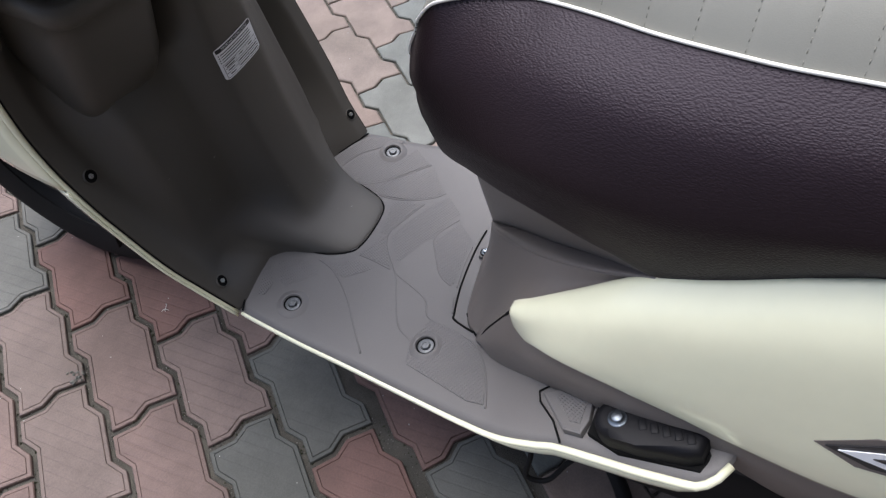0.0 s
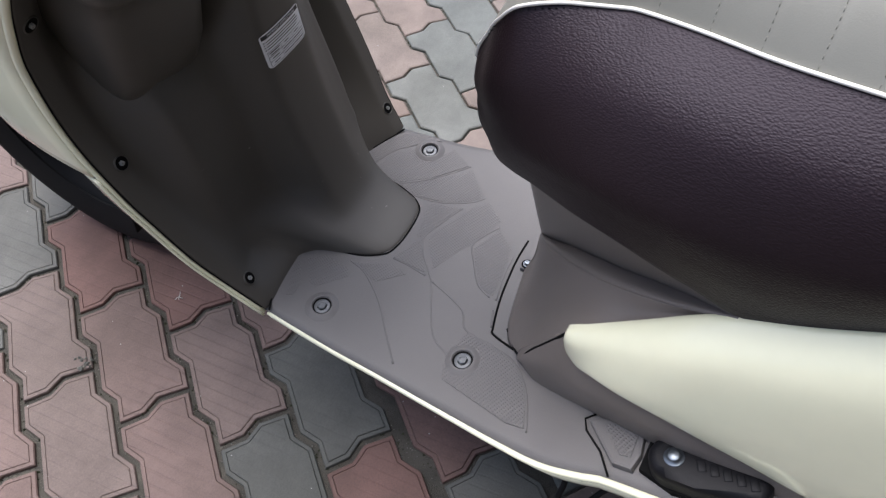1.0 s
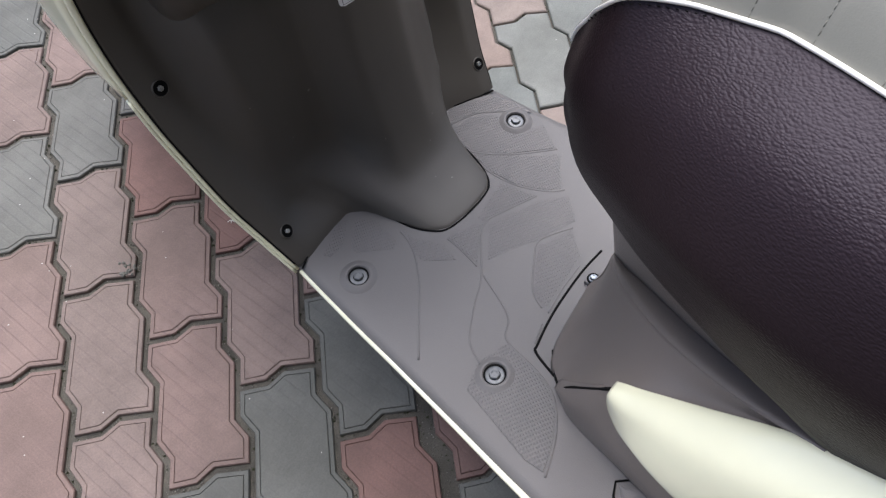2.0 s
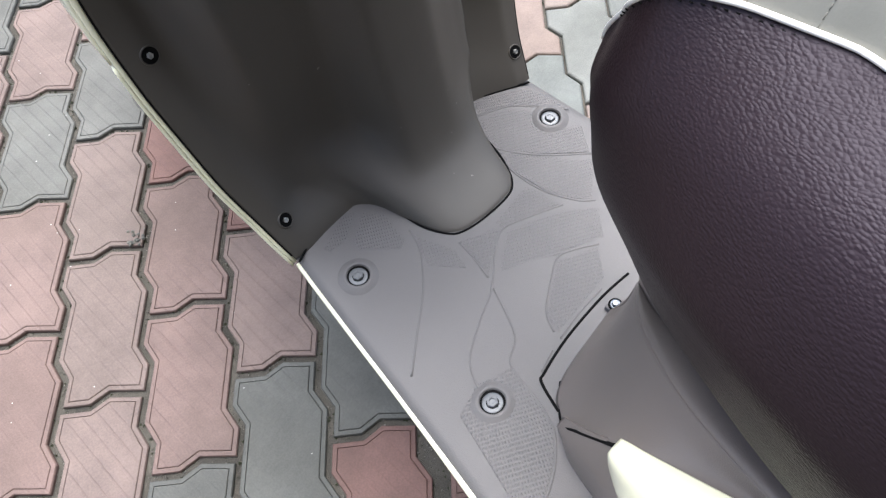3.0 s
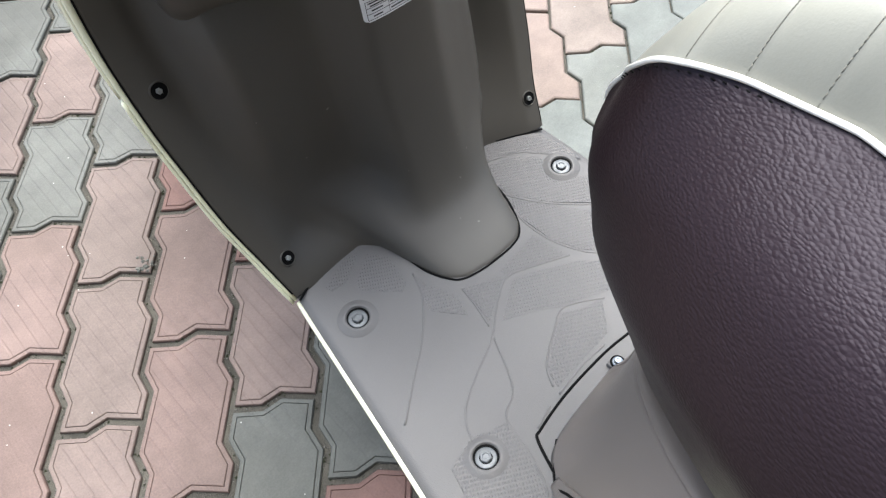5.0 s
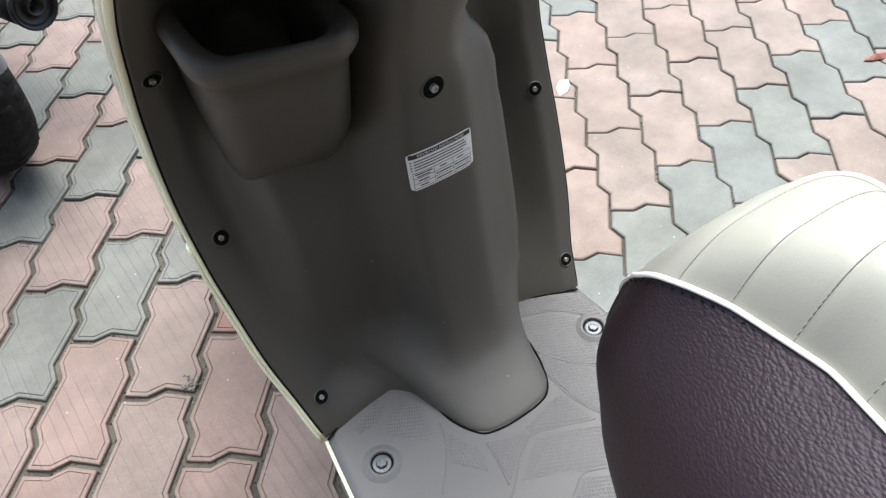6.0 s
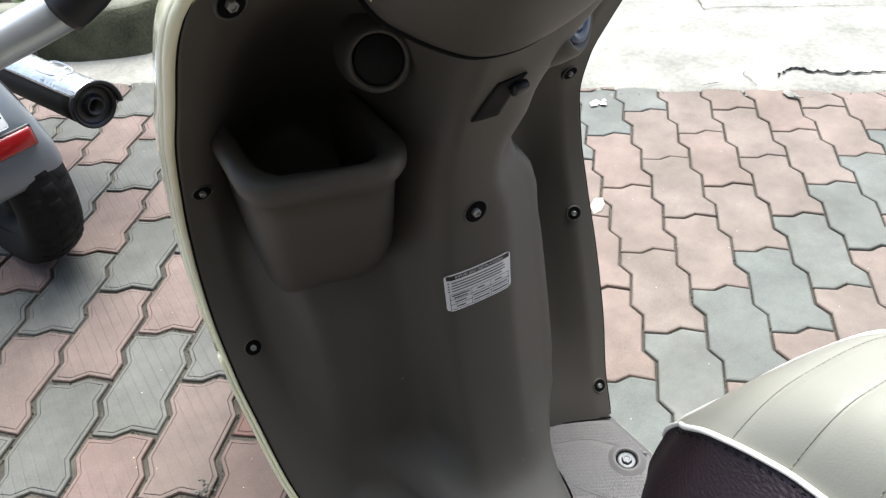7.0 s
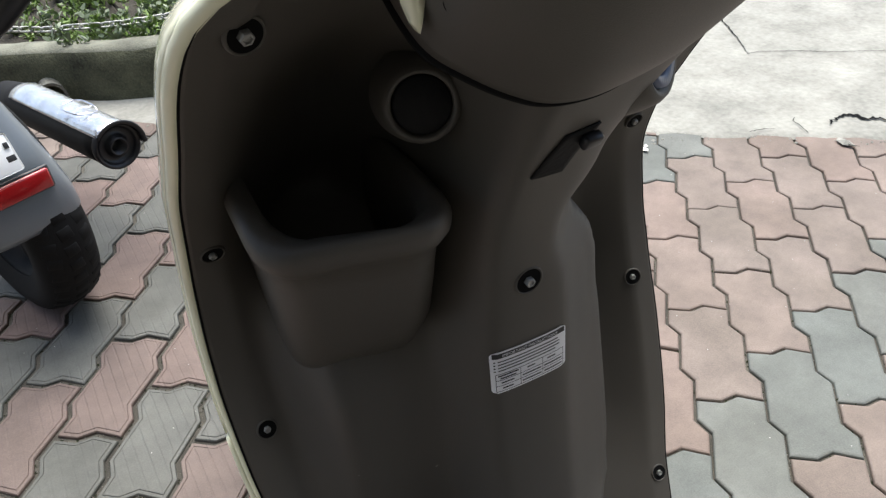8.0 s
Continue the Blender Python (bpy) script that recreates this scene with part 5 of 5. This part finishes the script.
def build_kerb():
    line = spline([(x, y, 0) for x, y in KERB], 14)
    rows = []
    for i, p in enumerate(line):
        a, b = line[max(i - 1, 0)], line[min(i + 1, len(line) - 1)]
        t = (b - a).normalized()
        nrm = Vector((-t.y, t.x, 0))
        j = 0.006 * noise.noise(p * 9)
        row = []
        for off, z in ((0.0, -0.01), (0.004, 0.05), (0.008, 0.115), (0.015, 0.152), (0.032, 0.162), (0.06, 0.164), (0.095, 0.160), (0.11, 0.14), (0.112, -0.01)):
            q = p + nrm * (off + j + 0.004 * noise.noise(Vector((p.x * 20, p.y * 20, z * 30))))
            row.append((q.x, q.y, z + (0.004 * noise.noise(Vector((p.x * 14, p.y * 14, off * 30))) if z > 0.1 else 0)))
        rows.append(row)
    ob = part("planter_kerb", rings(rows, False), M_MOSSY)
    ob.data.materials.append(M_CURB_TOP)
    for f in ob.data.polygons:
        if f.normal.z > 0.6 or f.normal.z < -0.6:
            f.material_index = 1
    return tagged(ob, "low mossy concrete kerb round a planting bed", "kerb", kind="structure")


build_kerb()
line = spline([(x, y, 0) for x, y in KERB], 14)
rows = []
for i, p in enumerate(line):
    a, b = line[max(i - 1, 0)], line[min(i + 1, len(line) - 1)]
    t = (b - a).normalized()
    nrm = Vector((-t.y, t.x, 0))
    rows.append([tuple((p + nrm * 0.12).lerp(Vector((-0.5, 4.2, 0)), k / 8) + Vector((0, 0, 0.115 + 0.05 * noise.noise((p + nrm * k) * 3) * (k > 0) + 0.02 * k))) for k in range(9)])
tagged(part("planting_bed", rings(rows, False), M_SOIL), "dark soil of the planting bed", "soil", kind="structure")


def weed_leaf(bm, c, up, ln, wd, bend):
    side = up.orthogonal().normalized()
    q = Matrix.Rotation(random.uniform(0, 6.28), 4, up.normalized())
    side = q @ side
    nrm = up.cross(side).normalized()
    pts = []
    for t, w in ((0, 0.15), (0.35, 1.0), (0.7, 0.75), (1.0, 0.05)):
        p = c + up * ln * t + nrm * bend * t * t
        pts.append((bm.verts.new(p - side * wd * w), bm.verts.new(p + side * wd * w)))
    for a, b in zip(pts[:-1], pts[1:]):
        bm.faces.new((a[0], a[1], b[1], b[0]))


def weed(x, y, z, size, leaves, mat, label):
    thing = empty("weed", label, "plant", "weeds in the planting bed", (x, y, z))
    stems = bmesh.new()
    crown_bm = bmesh.new()
    for k in range(max(3, leaves // 8)):
        tip = Vector((random.uniform(-1, 1), random.uniform(-1, 1), random.uniform(0.6, 1.3))) * size * 0.6
        s = tube([(0, 0, -0.01), tip * 0.5 + Vector((0, 0, size * 0.1)), tip], [0.002, 0.0015, 0.0008], 5)
        me = bpy.data.meshes.new("stem_tmp")
        s.to_mesh(me)
        s.free()
        stems.from_mesh(me)
        bpy.data.meshes.remove(me)
        for j in range(8):
            c = tip * random.uniform(0.25, 1.0)
            up = Vector((random.uniform(-1, 1), random.uniform(-1, 1), random.uniform(0.0, 0.9))).normalized()
            weed_leaf(crown_bm, c, up, size * random.uniform(0.14, 0.32), size * random.uniform(0.03, 0.07), size * random.uniform(-0.12, 0.05))
    tagged(part("stems", stems, M_LEAF, thing), kind="stuff")
    tagged(part("leaves", crown_bm, mat, thing), kind="stuff")


random.seed(5)
for k in range(110):
    t = random.random()
    p = line[int(24 + t * 64)]
    x, y = p.x + random.uniform(-0.15, 0.1), p.y + 0.14 + 0.9 * random.random() ** 1.6
    pale = random.random() < 0.35
    weed(x, y, 0.12, random.uniform(0.05, 0.12), random.choice((32, 40, 56)), M_LEAF_PALE if pale else M_LEAF,
         "pale silvery low weed in the planting bed" if pale else "bright green low weed in the planting bed")


def stone(x, y, z, r):
    bm = bmesh.new()
    bmesh.ops.create_icosphere(bm, subdivisions=3, radius=r)
    for v in bm.verts:
        v.co *= 1 + 0.35 * noise.noise(v.co * (2.2 / r) + Vector((x * 9, y * 9, 0)))
        v.co.z *= 0.7
    bm.transform(Matrix.Translation((x, y, z)))
    tagged(part("stone", bm, M_STONE), "rough mossy stone in the planting bed", "stone", "stones in the planting bed")


for k in range(16):
    p = line[int(random.uniform(22, 80))]
    stone(p.x + random.uniform(-0.1, 0.1), p.y + random.uniform(0.5, 1.3), 0.14, random.uniform(0.05, 0.13))

# chain slung along the bed
chain = empty("chain", "galvanised steel chain slung along the planting bed", "chain")
link_mesh = None
CHAIN = [(-1.25, 2.62, 0.36), (-0.80, 2.42, 0.235), (-0.38, 2.215, 0.186), (-0.241, 2.145, 0.184), (-0.084, 2.085, 0.184), (0.088, 2.078, 0.188), (0.30, 2.20, 0.225), (0.42, 2.50, 0.33)]
run = spline(CHAIN, 40)
lengths = [0.0]
for a, b in zip(run[:-1], run[1:]):
    lengths.append(lengths[-1] + (b - a).length)
n_links = int(lengths[-1] / 0.0305)
for k in range(n_links):
    want = (k + 0.5) * 0.0305
    i = max(q for q in range(len(lengths) - 1) if lengths[q] <= want)
    p, d = run[i], run[i + 1] - run[i]
    m = Matrix.Translation(p) @ d.to_track_quat("X", "Z").to_matrix().to_4x4() @ pose(0, 0, 0, 90 * (k % 2) + 25, 0, 0)
    if link_mesh is None:
        ring = []
        for j in range(20):
            a = 2 * math.pi * j / 20
            ring.append((0.0095 * math.copysign(1, math.cos(a)) + 0.0095 * math.cos(a), 0.0095 * math.sin(a), 0))
        first = part("chain_link", tube(ring, 0.0034, 6, True), M_IRON, chain)
        link_mesh = first.data
        first.matrix_local = m
    else:
        ob = new("chain_link", link_mesh)
        ob.parent = chain
        ob.matrix_local = m
c0, c1 = run[0], run[-1]
for q in (c0, c1):
    part("chain_post", tube([(q.x, q.y, 0.08), (q.x, q.y, q.z + 0.03)], 0.012, 10), M_IRON, chain)
rows = [[(-0.36 + 0.042 * math.cos(a) * w, 1.99 + 0.09 * t, 0.048 + 0.042 * math.sin(a) * w) for a in [2 * math.pi * k / 20 for k in range(20)]] for t, w in ((0, 1.0), (0, 0.8), (0.5, 0.8), (1.0, 0.8))]
drain = part("drain_pipe", rings(rows, True, False), M_STONE)
tagged(drain, "short broken drain pipe end at the kerb", "pipe")

# ---- litter ----
def scrap(x, y, z, pts, mat, label, turn=0, curl=0.004):
    bm = bmesh.new()
    c = bm.verts.new((0, 0, curl))
    vs = [bm.verts.new((px, py, 0.0008 + curl * 0.6 * noise.noise(Vector((px * 90, py * 90, 1))))) for px, py in pts]
    for i in range(len(vs)):
        bm.faces.new((c, vs[i], vs[(i + 1) % len(vs)]))
    bm.transform(Matrix.Translation((x, y, z)) @ pose(0, 0, 0, 0, 0, turn))
    ob = thicken(part("litter_scrap", bm, mat, None, smooth=False), 0.0006, 0.0)
    return tagged(ob, label, "litter", "scraps on the pavers")


M_RED_LEAF = material("red_leaf", (0.20, 0.075, 0.06), 0.7, var=0.3, scale=40)
scrap(1.230, 0.224, 0.001, [(-0.030, 0.0), (-0.012, 0.009), (0.016, 0.011), (0.036, 0.002), (0.014, -0.010), (-0.014, -0.008)], M_RED_LEAF, "curled reddish dry leaf on the pavers", -14, 0.011)
twig = empty("twig", "small pale forked twig lying on a red paver", "twig", "", (-0.128, 0.266, 0.0015))
for turn, ln in ((20, 0.011), (150, 0.008), (262, 0.007), (205, 0.006)):
    a = radians(turn)
    part("twig_arm", tube([(0, 0, 0.0004), (0.5 * ln * math.cos(a), 0.5 * ln * math.sin(a), 0.0012), (ln * math.cos(a + 0.2), ln * math.sin(a + 0.2), 0.0005)], [0.0007, 0.0006, 0.0004], 5), M_PAPER, twig)
for x, y, q, turn in ((0.905, 0.898, 0.016, 10), (0.925, 0.885, 0.013, 70), (0.917, 0.902, 0.009, 120), (0.938, 0.896, 0.008, 30)):
    scrap(x, y, 0.002, [(-q, -0.4 * q), (-0.3 * q, 0.6 * q), (0.7 * q, 0.7 * q), (q, -0.2 * q), (0.1 * q, -0.8 * q)], M_PAPER, "torn white paper crumb on the pavers", turn, 0.007)
M_DRY_LEAF = material("dry_leaf", (0.55, 0.47, 0.38), 0.8, var=0.2)
scrap(0.639, 0.552, 0.001, [(-0.028, -0.004), (-0.01, 0.012), (0.018, 0.014), (0.032, 0.0), (0.012, -0.012), (-0.012, -0.014)], M_DRY_LEAF, "pale dry leaf on the pavers", 30, 0.008)
scrap(1.345, 0.645, 0.004, [(-0.025, -0.012), (-0.005, 0.012), (0.02, 0.010), (0.03, -0.006), (0.0, -0.016)], M_CONCRETE, "loose chip of concrete on the pavers", 80, 0.010)

# ---- pavers, last ----
FAR_LAT = (Vector((-0.1080, -0.1913)), Vector((0.1486, 0.0368)), Vector((0.7330, 0.4482)))
NEAR_LAT = (Vector((-0.1168, -0.1946)), Vector((0.1581, 0.0364)), Vector((0.7573, 0.4593)))
HALF = Vector((-0.0278, -0.0320))
TOP_1, TOP_2 = Vector((0.034, -0.0255)), Vector((0.0634, -0.0274))


def paver_outline(lat_a, lat_b):
    s = HALF * 2
    j = lat_a / 2 - s
    e = lat_b + lat_a / 2
    left = [Vector((0, 0)), HALF, HALF + j, HALF + j + s, HALF + j + s + j]
    right = [e + p for p in left]
    return left, right, [TOP_1, TOP_2], e


def build_paver_mesh(name, mat, worn):
    lat_a, lat_b, _ = FAR_LAT if worn else NEAR_LAT
    left, right, top, e = paver_outline(lat_a, lat_b)
    poly = left + [lat_a] + [lat_a + t for t in top] + [lat_a + e] + right[:0:-1] + [e] + top[::-1]
    c = sum(poly, Vector((0, 0))) / len(poly)
    poly = [p - c for p in poly]
    n = len(poly)

    def inset(d):
        out = []
        for i in range(n):
            a, b, q = poly[i - 1], poly[i], poly[(i + 1) % n]
            e1, e2 = (b - a).normalized(), (q - b).normalized()
            n1, n2 = Vector((-e1.y, e1.x)), Vector((-e2.y, e2.x))
            k = 1 + n1.dot(n2)
            out.append(b + (n1 + n2) * (d / max(k, 0.4)))
        return out
    bm = bmesh.new()
    loops = []
    steps = ((0.0020, -0.014), (0.0022, -0.0035), (0.0034, -0.0012), (0.0056, -0.0002), (0.0075, 0.0)) if worn else ((0.0040, -0.014), (0.0042, -0.0030), (0.0054, -0.0010), (0.0105, -0.0006), (0.0111, -0.0022), (0.0117, -0.0004), (0.0128, 0.0))
    for d, z in steps:
        loops.append([bm.verts.new((p.x, p.y, z)) for p in inset(d)])
    for a, b in zip(loops[:-1], loops[1:]):
        for i in range(n):
            bm.faces.new((a[i], a[(i + 1) % n], b[(i + 1) % n], b[i]))
    f = bm.faces.new(loops[-1])
    bmesh.ops.triangulate(bm, faces=[f])
    me = bpy.data.meshes.new(name)
    bmesh.ops.recalc_face_normals(bm, faces=bm.faces)
    bm.to_mesh(me)
    bm.free()
    me.materials.append(mat)
    return me, c


meshes, CENTRES = {}, {}
for key, mat in (("red", M_RED_PAVER), ("grey", M_GREY_PAVER), ("red_striped", M_RED_STRIPED), ("grey_striped", M_GREY_STRIPED), ("fresh_striped", M_FRESH_RED)):
    meshes[key], centre = build_paver_mesh("paver_" + key, mat, "striped" not in key)
    CENTRES["striped" in key] = centre

rng = random.Random(11)
FRESH = {(-2, -7), (-1, -6), (2, -5), (2, -4), (3, -4)}
cells = []
for j in range(-20, 24):
    for k in range(-24, 24):
        near_p, far_p = [lat[2] + lat[0] * k + lat[1] * j + CENTRES[n] for n, lat in ((True, NEAR_LAT), (False, FAR_LAT))]
        p = near_p.lerp(far_p, min(1.0, max(0.0, (j + 5) / 2)))
        gap_to_road = (p.x - 0.98) * 0.588 + (p.y - 0.948) * 0.809
        if -2.1 < p.x < 3.4 and -1.8 < p.y < 2.7 and gap_to_road < 0.20:
            cells.append((abs(p.x - 0.25) * 0.8 + abs(p.y - 0.35), k, j, p))
cells.sort()
far = bmesh.new()
far_grey = bmesh.new()
for rank, (_, k, j, p) in enumerate(cells):
    grey = k in GREY_ROWS
    striped = j < -3
    m = Matrix.Translation((p.x, p.y, -0.0006 + rng.uniform(-0.0016, 0.0010))) @ pose(0, 0, 0, rng.uniform(-0.35, 0.35), rng.uniform(-0.35, 0.35), rng.uniform(-0.5, 0.5))
    me = meshes[("grey" if grey else "fresh" if (k, j) in FRESH else "red") + ("_striped" if striped else "")]
    if rank < 300:
        ob = new("paver", me)
        ob.parent = pavement
        ob.matrix_local = m
    else:
        tgt = far_grey if grey else far
        n0 = len(tgt.verts)
        tgt.from_mesh(me)
        tgt.verts.ensure_lookup_table()
        for v in tgt.verts[n0:]:
            v.co = m @ v.co
for bm, mat in ((far, M_RED_PAVER), (far_grey, M_GREY_PAVER)):
    ob = part("far_pavers", bm, mat, pavement, smooth=False)
    tagged(ob, kind="stuff")


# ---- grit and moss caught in the joints ----
def crumbs(name, count, mat, size, seed, top):
    r = random.Random(seed)
    verts, faces = [], []
    for _ in range(count):
        x, y = r.uniform(-1.1, 0.9), r.uniform(-0.7, 1.25)
        if -0.16 < x < 0.16 and y < 0.1:
            continue
        s = size * r.uniform(0.5, 1.5)
        z = top - r.uniform(0, 0.004)
        a = r.uniform(0, 6.28)
        n = len(verts)
        for q in range(3):
            verts.append((x + s * math.cos(a + 2.1 * q), y + s * math.sin(a + 2.1 * q), z - s * 0.3))
        verts.append((x + 0.2 * s, y, z + s * 0.8))
        faces += [(n, n + 1, n + 3), (n + 1, n + 2, n + 3), (n + 2, n, n + 3)]
    me = bpy.data.meshes.new(name)
    me.from_pydata(verts, [], faces)
    me.materials.append(mat)
    ob = new(name, me)
    ob.parent = pavement
    return tagged(ob, kind="stuff")


crumbs("joint_grit", 26000, M_GRIT, 0.0013, 5, -0.0038)
crumbs("joint_moss", 26000, M_MOSS, 0.0022, 6, -0.0048)

# broken corner of one paver
CHIP = (-0.2895, 0.328)
r = random.Random(3)
rubble = bmesh.new()
for _ in range(22):
    a, d = r.uniform(0, 6.28), 0.017 * math.sqrt(r.random())
    st = bmesh.ops.create_icosphere(rubble, subdivisions=1, radius=1)
    sc = r.uniform(0.0016, 0.0052)
    bmesh.ops.transform(rubble, matrix=Matrix.Translation((CHIP[0] + d * math.cos(a), CHIP[1] + d * math.sin(a), -0.0012)) @ pose(0, 0, 0, r.uniform(0, 90), r.uniform(0, 90), 0) @ Matrix.Diagonal((sc, sc * r.uniform(0.5, 1), sc * 0.55, 1)), verts=st["verts"])
tagged(part("broken_corner", rubble, M_STONE, pavement, smooth=False), kind="stuff")

# crumbled concrete along the lane's edge
r = random.Random(8)
verts, faces = [], []
for _ in range(420):
    u = r.uniform(-1.6, 1.9)
    off = r.gauss(-0.004, 0.018)
    p = Vector((0.98, 0.948)) + Vector((0.809, -0.588)) * u + Vector((0.588, 0.809)) * off
    q = r.uniform(0.0008, 0.0042) * (1.0 if r.random() < 0.9 else 1.8)
    a = r.uniform(0, 6.28)
    n = len(verts)
    for k in range(4):
        verts.append((p.x + q * math.cos(a + 1.57 * k) * r.uniform(0.6, 1.2), p.y + q * math.sin(a + 1.57 * k), -0.001))
    verts.append((p.x, p.y, q * 0.45))
    faces += [(n, n + 1, n + 4), (n + 1, n + 2, n + 4), (n + 2, n + 3, n + 4), (n + 3, n, n + 4)]
me = bpy.data.meshes.new("edge_rubble")
me.from_pydata(verts, [], faces)
me.materials.append(M_CONCRETE)
ob = new("edge_rubble", me)
ob.parent = road
tagged(ob, kind="stuff")
